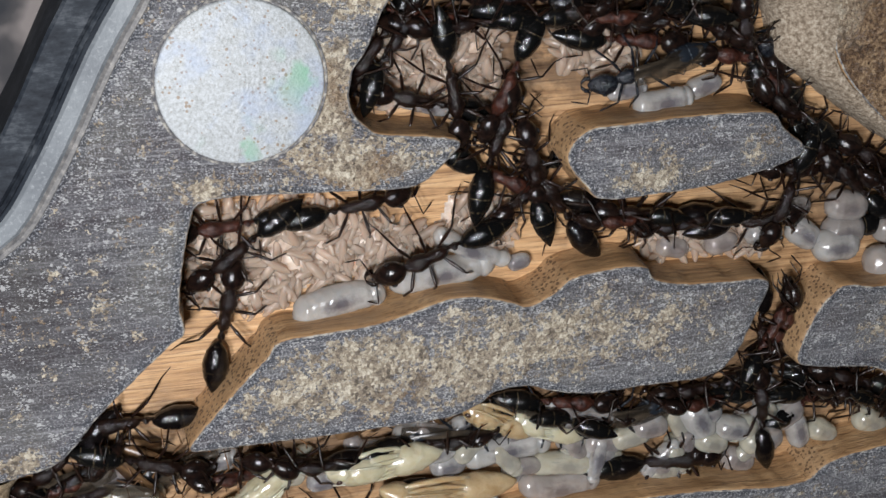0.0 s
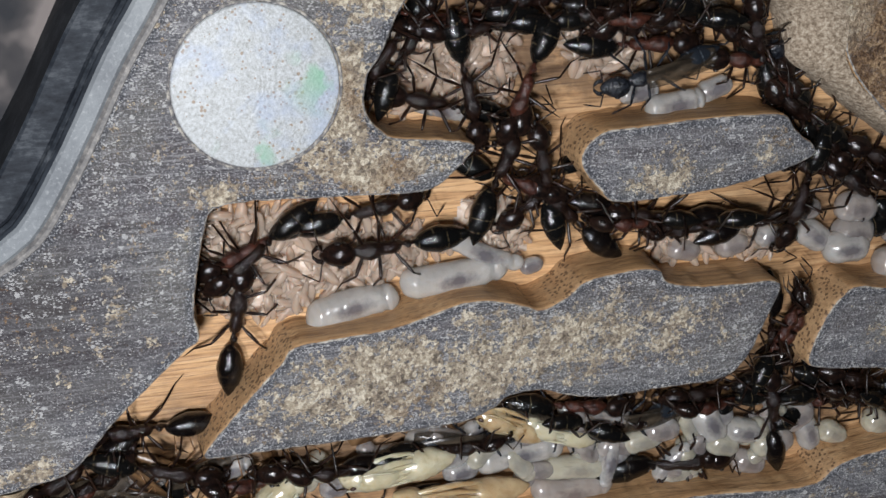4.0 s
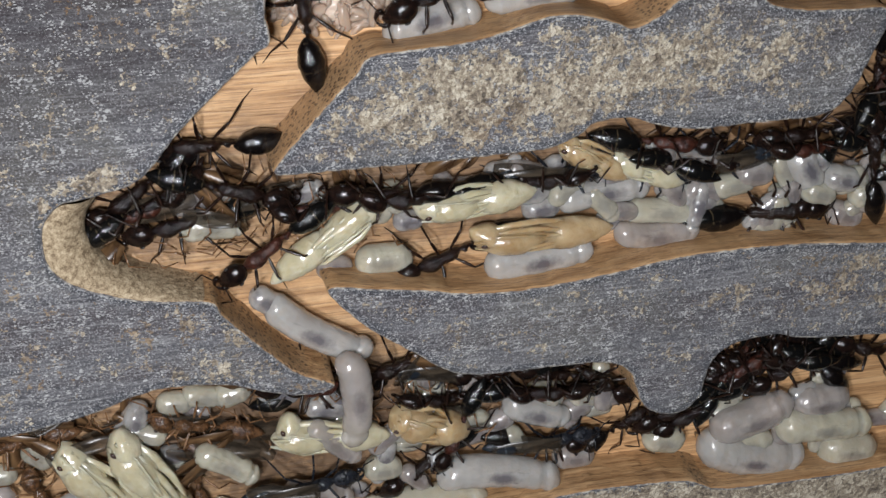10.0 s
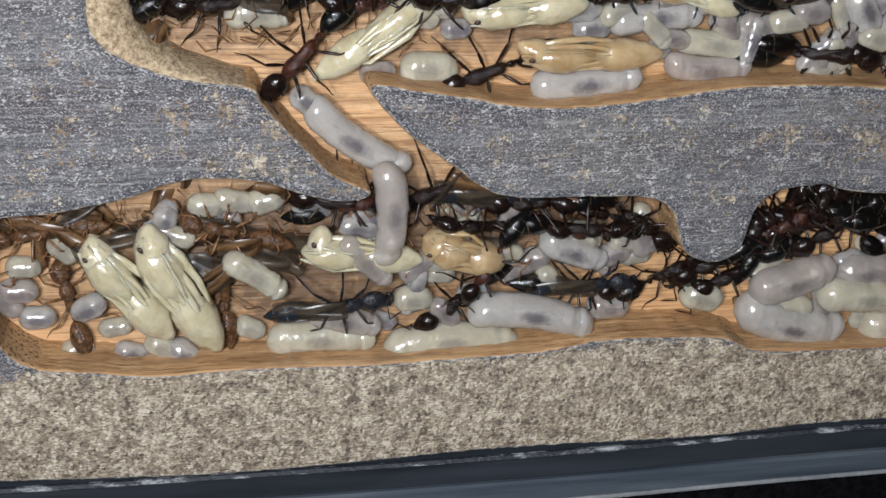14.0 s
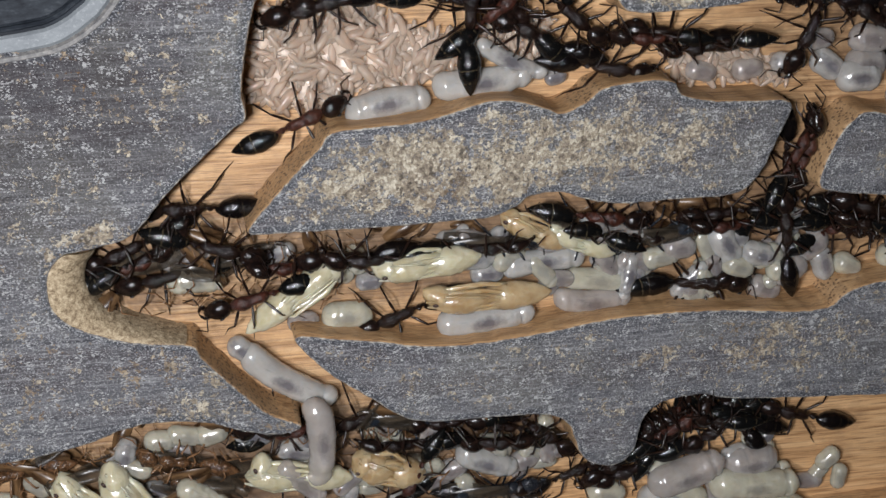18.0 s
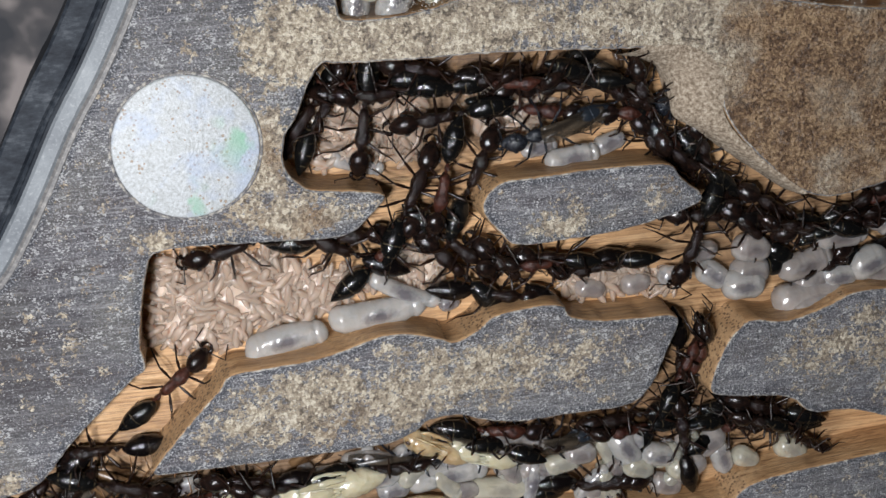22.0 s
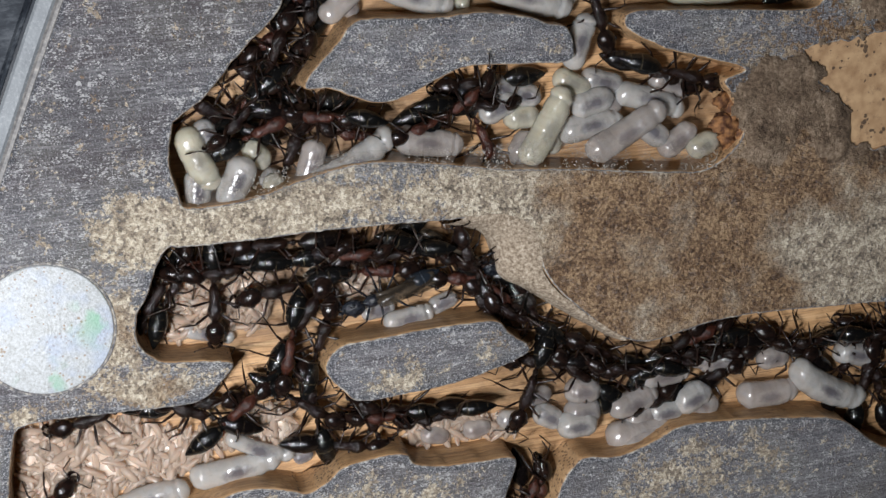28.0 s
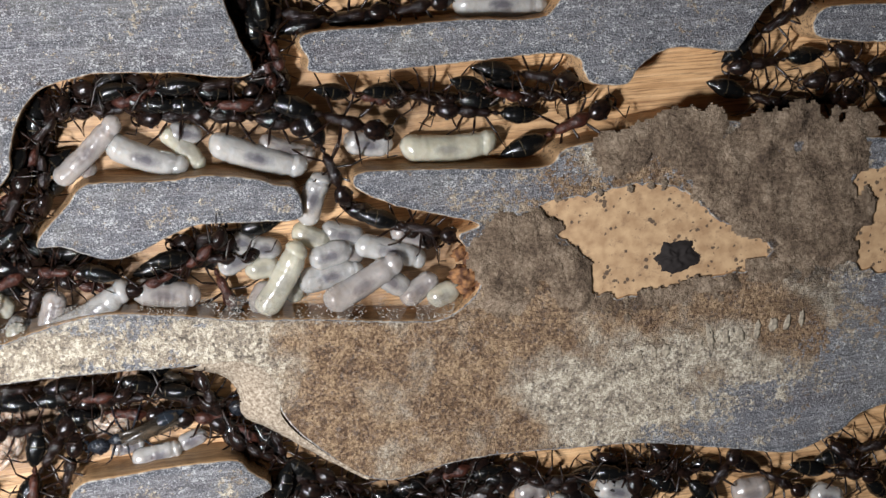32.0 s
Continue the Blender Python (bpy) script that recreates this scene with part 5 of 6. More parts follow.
WINGED_ANTS_A = [
    (-15.9, -37.1, 7, 1.24, 1.6), (2.2, -36.8, 1, 1.24, 0.4), (-4.9, -29.9, -5, 1.24, 0.0), (13.9, 10.4, -165, 0.98, 0.8), (21.0, 12.5, -29, 0.98, 0.0),
    (2.0, -15.4, -1, 0.98, 0.0), (8.3, -15.3, -24, 0.98, 0.0), (13.6, -15.5, -179, 0.98, 0.0),
]
WINGED_ANTS = WINGED_ANTS_A
WALL_ROWS = [
    ([(18.5, 15.0), (22.0, 13.6), (23.3, 11.6), (24.6, 9.6), (27.0, 7.8)], 3),
    ([(-5.5, 10.9), (-4.3, 13.4), (-2.9, 15.7), (0.3, 16.0), (5.1, 15.9), (10.9, 16.0), (17.7, 15.4)], 6),
    ([(-16.4, -13.9), (-13.2, -14.1), (-7.9, -14.3), (-1.8, -14.0), (1.8, -13.8)], 3),
    ([(3.7, -13.2), (6.9, -12.3), (11.9, -13.5), (21.2, -13.4)], 3),
    ([(8.0, 34.0), (8.5, 37.6), (11.4, 39.9), (15.0, 40.5), (19.8, 40.1), (26.2, 39.7)], 7),
    ([(2.3, 27.0), (7.3, 31.8)], 4),
    ([(10.2, 26.8), (15.0, 25.1), (17.8, 25.2), (21.7, 27.3), (25.5, 27.1)], 5),
    ([(34.1, 39.1), (40.8, 38.8), (48.8, 38.5), (53.8, 37.5)], 4),
    ([(29.3, 7.1), (32.3, 3.9), (36.9, 2.4), (42.2, 2.9), (51.5, 2.8)], 2),
    ([(38.5, 2.2), (45.9, 3.2), (57.6, 2.3), (69.8, 0.3)], 4),
    ([(10.6, 1.6), (15.0, 1.1), (20.0, 1.3)], 2),
    ([(-5.5, -29.6), (0.6, -30.2), (6.4, -30.8)], 3),
    ([(14.4, -33.0), (15.0, -31.5), (17.0, -30.4), (22.7, -30.6)], 6),
    ([(23.2, -12.2), (23.8, -9.3), (25.1, -5.6)], 2),
    ([(28.8, -13.9), (34.3, -14.9), (37.4, -16.5)], 3),
    ([(-26.9, -13.8), (-25.6, -13.2), (-24.2, -12.3)], 2),
    ([(27.4, 39.7), (27.0, 43.4), (26.0, 46.2)], 3),
]
FEEDING_ANT = [
    (0.0, -0.2, -1.1, -162, 0.8), (1.0, -1.2, -0.2, -163, 0.8), (2.0, -2.9, 0.3, -177, 0.8), (3.0, -3.6, 0.6, -187, 0.8), (5.5, -5.1, -0.7, -160, 0.8),
    (6.0, -5.1, -0.8, -161, 0.8), (7.0, -6.8, -1.1, -145, 0.8), (8.0, -7.4, -1.6, -158, 0.8), (9.0, -6.7, -1.7, -160, 0.8), (12.0, -4.6, -1.9, -135, 0.8),
    (17.0, 0.2, 4.3, -207, 0.4), (19.0, 5.7, 0.1, -237, 0.4), (20.0, 6.8, 0.2, -236, 0.2), (23.0, 6.5, 0.4, -225, 0.2), (25.5, 8.2, -0.3, -238, 0.2),
    (28.0, 7.4, 1.8, -260, 0.2), (32.0, 7.4, 1.8, -260, 0.2),
]
CORNER_ANT = [
    (0.0, -14.0, -4.3, 77, 0), (3.0, -14.1, -4.0, 80, 0), (6.0, -14.2, -4.1, 81, 0), (7.0, -13.7, -2.8, 68, 0), (8.0, -13.9, -2.2, 64, 0),
    (9.0, -13.8, -2.6, 68, 0), (11.0, -15.7, -3.0, 137.5, 0.0), (13.0, -17.6, -3.5, 207, 0), (17.0, -11.5, 3.3, 194, 0), (19.0, -10.9, 3.0, 185, 0),
    (20.0, -4.9, 3.0, 165, 0.5), (22.0, -2.0, 2.8, 153, 0.5), (32.0, -2.0, 2.8, 153, 0.5),
]
PASSAGE_ANT = [
    (0.0, -13.5, 1.9, -177, 0), (6.0, -13.2, 0.3, -140, 0), (8.0, -13.9, 1.2, -125, 0), (12.0, -20.2, -7.3, -144, 0), (13.3, -18.2, -7.6, -199.3, 0.0),
    (14.7, -16.2, -7.8, -254.7, 0.0), (16.0, -14.2, -8.1, -310, 0), (17.0, -14.0, -5.2, -320, 0), (18.0, -12.9, -5.2, -336, 0), (19.0, -14.2, -5.7, -302, 0),
    (20.0, -15.4, -6.9, -313, 0), (21.0, -15.4, -6.9, -317, 0), (22.0, -15.2, -6.7, -320, 0), (23.0, -15.1, -6.6, -321, 0), (24.0, -14.9, -6.1, -320, 0),
    (25.0, -15.2, -6.7, -317, 0), (25.5, -14.8, -5.9, -324, 0), (28.0, -15.1, -3.7, -323, 0), (32.0, -15.1, -3.7, -323, 0),
]
CROSSING_ANT = [
    (0.0, 4.0, 6.5, 75, 1.0), (2.0, 3.6, 6.0, 74, 1.0), (6.0, 3.6, 4.8, 55, 1.0), (7.0, 2.5, 4.4, 48, 1.0), (8.0, 2.8, 3.1, 51, 1.0),
    (10.0, -0.2, 5.3, 49, 1.0), (17.0, -2.6, 1.5, 74, 1.0), (20.0, 5.2, 5.5, 117, 1.0), (21.0, 4.8, 6.0, 63, 1.0), (23.0, 2.6, 6.9, 68, 1.0),
    (24.0, 3.7, 7.2, 61, 1.0), (25.0, 4.6, 8.2, 70, 1.0), (25.5, 5.1, 8.1, 73, 1.0), (28.0, 7.2, 9.5, 55, 1.0), (32.0, 7.2, 9.5, 55, 1.0),
]
RIM_ANT = [
    (0.0, 8.5, 1.7, 125, 0.3), (3.0, 8.1, 1.5, 134, 0.3), (6.0, 9.0, 0.4, 142, 0.3), (8.0, 8.9, 0.4, 148, 0.3), (9.0, 9.4, -0.7, 150, 0.3),
    (17.0, 1.3, 0.7, 162, 0.3), (19.0, 8.9, 0.1, 147, 0.3), (23.0, 11.0, -0.4, 133, 0.3), (28.0, 12.0, -0.4, 112, 0.3), (32.0, 12.0, -0.4, 112, 0.3),
]
NURSE_ANT = [
    (0.0, -18.1, -21.8, -155, 1.2), (9.0, -17.4, -18.1, -151, 1.2), (13.0, -18.4, -19.2, -126, 1.2), (16.0, -17.1, -18.8, -153, 1.2), (17.0, -16.8, -18.6, -158, 1.2),
    (18.0, -16.7, -18.1, -167, 1.2), (20.0, -16.1, -19.4, -162, 1.2), (25.0, -15.7, -19.3, -162, 1.2), (32.0, -15.7, -19.3, -162, 1.2),
]



def lathe(bm, profile, sides=14, ends=(True, True)):
    """A body turned about x: rows (x, height, half width, half height)."""
    rings = []
    for x, z, w, h in profile:
        rings.append([bm.verts.new((x, w * math.cos(a), z + h * math.sin(a))) for a in (2 * math.pi * k / sides for k in range(sides))])
    for a, b in zip(rings, rings[1:]):
        for i in range(sides):
            j = (i + 1) % sides
            bm.faces.new((a[i], a[j], b[j], b[i]))
    if ends[0]:
        bm.faces.new(rings[0][::-1])
    if ends[1]:
        bm.faces.new(rings[-1])
    return bm


def egg(x0, x1, z, w, h, rows=9, fat=0.5, drop=0.0):
    """Rows for lathe(): an egg from x0 to x1, widest at the share fat."""
    out = []
    for k in range(rows):
        u = 0.5 - 0.5 * math.cos(math.pi * (0.03 + 0.94 * k / (rows - 1)))
        v = u ** (math.log(0.5) / math.log(fat))
        r = math.sin(math.pi * v) ** 0.62
        out.append((x0 + (x1 - x0) * u, z - drop * u, w * r, h * r))
    return out


def tube(bm, points, radii, sides=6):
    pts = [Vector(p) for p in points]
    rings = []
    for i, p in enumerate(pts):
        d = (pts[min(i + 1, len(pts) - 1)] - pts[max(i - 1, 0)]).normalized()
        s = d.cross(Vector((0, 0, 1)))
        s = s.normalized() if s.length > 0.05 else Vector((1, 0, 0))
        t = s.cross(d).normalized()
        rings.append([bm.verts.new(p + (s * math.cos(a) + t * math.sin(a)) * radii[i]) for a in (2 * math.pi * k / sides for k in range(sides))])
    for a, b in zip(rings, rings[1:]):
        for i in range(sides):
            j = (i + 1) % sides
            bm.faces.new((a[i], a[j], b[j], b[i]))
    bm.faces.new(rings[0][::-1]), bm.faces.new(rings[-1])
    return bm


def make_leg(side, hip_x, reach, out, seed):
    """A leg from the thorax: femur up and out, tibia down, thin foot on the ground."""
    rng = random.Random(seed)
    reach, out = reach + rng.uniform(-0.35, 0.35), out + rng.uniform(-0.3, 0.3)
    hip = Vector((hip_x, side * 0.32, 1.15))
    knee = Vector((hip_x + reach * 0.48, side * (0.35 + out * 0.52), 1.75 + rng.uniform(-0.25, 0.2)))
    heel = Vector((hip_x + reach * 0.92, side * (0.35 + out * 0.92), 0.30))
    toe = Vector((hip_x + reach * 1.22, side * (0.35 + out * 1.2), 0.05))
    pts = [hip, hip.lerp(knee, 0.15), hip.lerp(knee, 0.45), knee.lerp(hip, 0.12), knee, knee.lerp(heel, 0.15), knee.lerp(heel, 0.6), heel, heel.lerp(toe, 0.3), toe]
    return tube(bmesh.new(), pts, [0.10, 0.075, 0.115, 0.095, 0.062, 0.066, 0.082, 0.052, 0.040, 0.02])


def make_ant(seed, coat, spread=1.0):
    """A worker ant, 8 mm long, head to +x, feet on z = 0."""
    rng = random.Random(seed)
    thorax_mat, head_mat, gaster_mat, leg_mat = coat
    ant = new("ant")
    dip, curl = rng.uniform(-0.1, 0.35), rng.uniform(-16, 16)
    bm = lathe(bmesh.new(), egg(-1.05, 1.0, 0.0, 0.72, 0.58, 12, 0.42), 16)
    for s in (-1, 1):
        tube(bm, [(0.80, s * 0.42, -0.1), (1.1, s * 0.40, -0.16), (1.32, s * 0.20, -0.18), (1.38, s * 0.02, -0.18)], [0.17, 0.15, 0.10, 0.04])
    head = part("head", bm, head_mat, ant, "glossy dark head with mandibles", at(2.75, 0, 1.35, 0, 14 + dip * 30, curl))
    for s in (-1, 1):
        bm = lathe(bmesh.new(), egg(-0.19, 0.19, 0, 0.09, 0.15, 6), 8)
        part("eye", bm, EYE, head, m=at(-0.15, s * 0.70, 0.16))
    for s in (-1, 1):
        a, b = rng.uniform(0.3, 0.9), rng.uniform(0.5, 1.3)
        elbow = Vector((1.05, s * (0.75 + a), 0.45))
        end = elbow + Vector((1.0, s * (0.25 - b * 0.5), -0.6))
        bm = tube(bmesh.new(), [(0.72, s * 0.25, 0.12), (0.85, s * 0.45, 0.3), elbow.lerp(Vector((0.8, s * 0.4, 0.3)), 0.2), elbow, elbow.lerp(end, 0.3), elbow.lerp(end, 0.75), end], [0.06, 0.045, 0.048, 0.042, 0.045, 0.06, 0.035])
        part("antenna", bm, leg_mat, head)
    bm = lathe(bmesh.new(), [(1.95, 1.28, 0.16, 0.16), (1.7, 1.32, 0.26, 0.24), (1.35, 1.42, 0.46, 0.42), (0.95, 1.5, 0.54, 0.5), (0.55, 1.46, 0.46, 0.44), (0.30, 1.38, 0.36, 0.36), (0.05, 1.36, 0.37, 0.37), (-0.35, 1.36, 0.38, 0.38), (-0.7, 1.25, 0.33, 0.33), (-0.92, 1.08, 0.20, 0.20)], 14)
    part("thorax", bm, thorax_mat, ant, "reddish brown ridged thorax")
    bm = lathe(bmesh.new(), [(-0.85, 1.06, 0.13, 0.12), (-1.05, 1.06, 0.12, 0.12), (-1.22, 1.22, 0.22, 0.30), (-1.38, 1.18, 0.22, 0.30), (-1.52, 1.06, 0.12, 0.13), (-1.75, 1.05, 0.12, 0.12)], 10)
    part("waist", bm, thorax_mat, ant)
    rows = []
    for k in range(29):  # four overlapping rings, each with a raised hind edge
        u = 0.5 - 0.5 * math.cos(math.pi * (0.02 + 0.96 * k / 28))
        r = math.sin(math.pi * u ** 0.86) ** 0.72 * (1 - 0.16 * u ** 3) * (1 + 0.075 * ((u * 4.2) % 1.0) - 0.03)
        rows.append((1.75 - 3.5 * u, -0.12 * u, 0.77 * r, 0.70 * r))
    part("gaster", lathe(bmesh.new(), rows, 18), gaster_mat, ant, "shiny black pointed gaster", at(-3.35, 0, 1.15, 0, rng.uniform(-6, 12), rng.uniform(-8, 8)))
    for hip, reach, out in ((1.25, 1.5, 1.9), (0.35, 0.2, 2.5), (-0.45, -1.9, 2.1)):
        for s in (-1, 1):
            part("leg", make_leg(s, hip, reach * (1.4 - 0.4 * spread), out * spread, rng.random()), leg_mat, ant)
    return ant


DARK_COAT = (ANT_THORAX, ANT_HEAD, GASTER, ANT_LEG)
PLAIN_COAT = (ANT_THORAX, ANT_HEAD, GASTER_PLAIN, ANT_LEG)
RED_COAT = (ANT_THORAX_RED, ANT_HEAD, GASTER, ANT_LEG)
CALLOW_COAT = (CALLOW, CALLOW, CALLOW, CALLOW_LEG)
MODELS = [make_ant(11, DARK_COAT), make_ant(12, PLAIN_COAT), make_ant(13, RED_COAT), make_ant(14, DARK_COAT), make_ant(15, CALLOW_COAT)]
WALL_MODELS = [make_ant(21, DARK_COAT, 0.38), make_ant(22, DARK_COAT, 0.5), make_ant(23, RED_COAT, 0.42)]
fresh_wall_models = [0, 1, 2]
LABELS = ["glossy black-brown worker ant with dark red thorax", "glossy black-brown worker ant with dark red thorax", "worker ant with rusty red thorax and black gaster", "glossy black-brown worker ant with dark red thorax", "young translucent brown worker ant"]
used_models = set()


def place_ant(x, y, heading, size, lift, kind, group):
    model = MODELS[kind]
    size *= 1.12 if size < 1.05 else 1.0
    m = at(x, y, lift, 0, 0, heading)
    if kind in used_models:
        ant = copy_thing(model, m)
    else:
        used_models.add(kind)
        ant = model
        ant.matrix_basis = m
    ant.scale = (size, size, size)
    return tagged(ant, LABELS[kind], "ant", group)


def make_larva(length, width, seed, mat):
    """A plump larva lying along x: soft rings, one narrower bent end."""
    rng = random.Random(seed)
    r, half = width / 2, length / 2
    rings = 52
    bend = rng.uniform(-0.09, 0.09) * min(1.0, length / 5)
    rows = []
    for k in range(rings):
        u = k / (rings - 1)
        x = -half + length * u
        e = min(x + half, half - x)
        cap = math.sqrt(max(0.0, 1 - (1 - min(1.0, (e + 0.02) / r)) ** 2))
        taper = 1.04 - 0.12 * u
        fold = 1 - (0.018 if length > 2.4 * width else 0.008) * (0.5 + 0.5 * math.cos(u * length / 0.60 * 2 * math.pi))
        fold -= 0.13 * math.exp(-((u - 0.83) / 0.035) ** 2) if length > 2.0 * width else 0
        rows.append((x, 0.0, r * cap * taper * fold, r * cap * taper * fold * 0.94))
    pieces = []
    for piece, share, ends in (("body", rows[:44], (True, False)), ("head", rows[43:], (False, True))):
        bm = lathe(bmesh.new(), share, 16, ends)
        for v in bm.verts:
            v.co.y += bend * v.co.x ** 2 * 0.55
            v.co.z += r * 0.95
            v.co += Vector((noise.noise(v.co * 0.9 + Vector((seed, 0, 0))), noise.noise(v.co * 0.9 + Vector((0, seed, 0))), 0)) * 0.06 * r
        pieces.append((piece, finish(piece, crumple(bm, r * 0.05, seed), mat)))
    return pieces


def set_larva(pieces, m, label, group):
    """One larva of a body and a small head, at the pose m."""
    larva = new("larva")
    larva.matrix_basis = m
    for piece, data in pieces:
        part(piece, data, None, larva)
    return tagged(larva, label, "larva", group)


def crumple(bm, amount, seed):
    """Small uneven folds, so that no two soft bodies look turned on a lathe."""
    for v in bm.verts:
        c = v.co * 1.4 + Vector((seed * 3.1, 0, 0))
        v.co += Vector((noise.noise(c), noise.noise(c + Vector((5, 1, 0))), noise.noise(c + Vector((0, 7, 2))))) * amount
        c = v.co * 4.0
        v.co += Vector((noise.noise(c), noise.noise(c + Vector((5, 1, 0))), noise.noise(c + Vector((0, 7, 2))))) * amount * 0.4
    return bm


def make_pupa(length, width, seed, mat, nod=30):
    """A bare pupa on its side, head to +x: bent head with a dark eye, humped thorax, ringed abdomen, folded wing pads and legs."""
    r = width / 2
    pupa = new("pupa")
    rows = []
    for k in range(26):
        u = 0.5 - 0.5 * math.cos(math.pi * (0.02 + 0.96 * k / 25))
        wide = math.sin(math.pi * u ** 1.1) ** 0.6 * (1 - 0.05 * (0.5 + 0.5 * math.cos(u * 7 * 2 * math.pi)))
        rows.append((-length * 0.5 + length * 0.58 * u, r * 0.95, r * 0.92 * wide, r * 0.90 * wide))
    part("abdomen", crumple(lathe(bmesh.new(), rows, 22), r * 0.07, seed), mat, pupa)
    bm = lathe(bmesh.new(), egg(-length * 0.16, length * 0.42, r * 1.0, r * 0.88, r * 0.92, 16, 0.56), 18)
    part("thorax", crumple(bm, r * 0.12, seed + 1), mat, pupa)
    bm = lathe(bmesh.new(), egg(-length * 0.13, length * 0.20, 0, r * 0.78, r * 0.80, 14, 0.5), 18)
    head = part("head", crumple(bm, r * 0.10, seed + 2), mat, pupa, m=at(length * 0.27, -r * 0.05, r * 0.90, 0, 0, -nod))
    bm = lathe(bmesh.new(), egg(-0.27, 0.27, 0, 0.19, 0.14, 9), 12)
    part("eye", bm, PUPA_EYE, head, "dark oval eye", at(length * 0.08, r * 0.42, r * 0.60, -32, 6, 30))
    for k in range(6):
        y = r * (0.62 - 0.30 * k)
        z = r * (0.84 + 0.84 * math.sqrt(max(0.0, 1 - (y / r) ** 2 * 0.82)) - 0.06 - 0.05 * (k % 3))
        back = -length * (0.30 - 0.035 * k + 0.05 * (k % 2))
        points = [(length * (0.42 - 0.03 * (k % 3)), y * 0.6 - r * 0.1, z * 0.90), (length * 0.18, y - r * 0.03, z), (length * 0.02, y - r * 0.08, z * 1.01), (-length * 0.12, y * 0.9 - r * 0.1, z * 1.02), (back, y * 0.75 - r * 0.12, z * 0.98)]
        bm = tube(bmesh.new(), points, [r * 0.06, r * 0.15 + 0.03 * r * (k % 2), r * 0.16, r * 0.13 - 0.03 * r * (k % 2), r * 0.03], 9)
        part("wing_fold" if k in (0, 1, 2) else "leg", crumple(bm, r * 0.20, seed + k * 5), mat, pupa)
    bm = tube(bmesh.new(), [(length * 0.38, -r * 0.30, r * 1.45), (length * 0.27, -r * 0.52, r * 1.66), (length * 0.10, -r * 0.46, r * 1.80), (-length * 0.02, -r * 0.36, r * 1.82)], [0.05, 0.09, 0.10, 0.05])
    part("antenna", crumple(bm, r * 0.06, seed), mat, pupa)
    return pupa


def leaf_plate(length, width, thick=0.03):
    """A thin wing blade from x = 0 backwards."""
    bm = bmesh.new()
    rows = []
    for k in range(13):
        u = k / 12
        w = width * (0.18 + 0.82 * math.sin(math.pi * min(1.0, 0.08 + u * 0.86)) ** 0.8) * 0.5
        rows.append([bm.verts.new((-length * u, s * w + 0.06 * length * u, z + 0.10 * math.sin(u * 5))) for s, z in ((-1, 0), (1, 0), (1, thick), (-1, thick))])
    for a, b in zip(rows, rows[1:]):
        for i in range(4):
            j = (i + 1) % 4
            bm.faces.new((a[i], a[j], b[j], b[i]))
    bm.faces.new(rows[0]), bm.faces.new(rows[-1])
    bmesh.ops.recalc_face_normals(bm, faces=bm.faces)
    return bm


def make_winged(seed):
    """A slender winged ant with blue-black ringed gaster and folded smoky wings."""
    ant = make_ant(seed, (WINGED, WINGED, GASTER_BLUE, WINGED))
    ant.name = "winged_ant"
    for s in (-1, 1):
        part("wing", leaf_plate(5.2, 1.35), WING, ant, "folded smoky wing", at(0.7, s * 0.35, 2.0, s * 12, -5, s * 9))
    return ant


def tiny_larva(seed):
    """A tiny larva 1 mm long along x, pointed at one end."""
    rng = random.Random(seed)
    fat, bow = rng.uniform(0.13, 0.18), rng.uniform(-0.5, 0.5)
    rows = [(u, bow * u * u * 0.5, fat * s, fat * s) for u, s in ((-0.5, 0.15), (-0.46, 0.5), (-0.36, 0.82), (-0.18, 1.0), (0.04, 1.0), (0.24, 0.86), (0.38, 0.64), (0.47, 0.38), (0.5, 0.12))]
    bm = lathe(bmesh.new(), rows, 9)
    for v in bm.verts:
        v.co.y += bow * v.co.x ** 2 * 0.6
    return finish("tiny_larva", bm, SMALL_BROOD)


TINY = [tiny_larva(n) for n in range(6)]


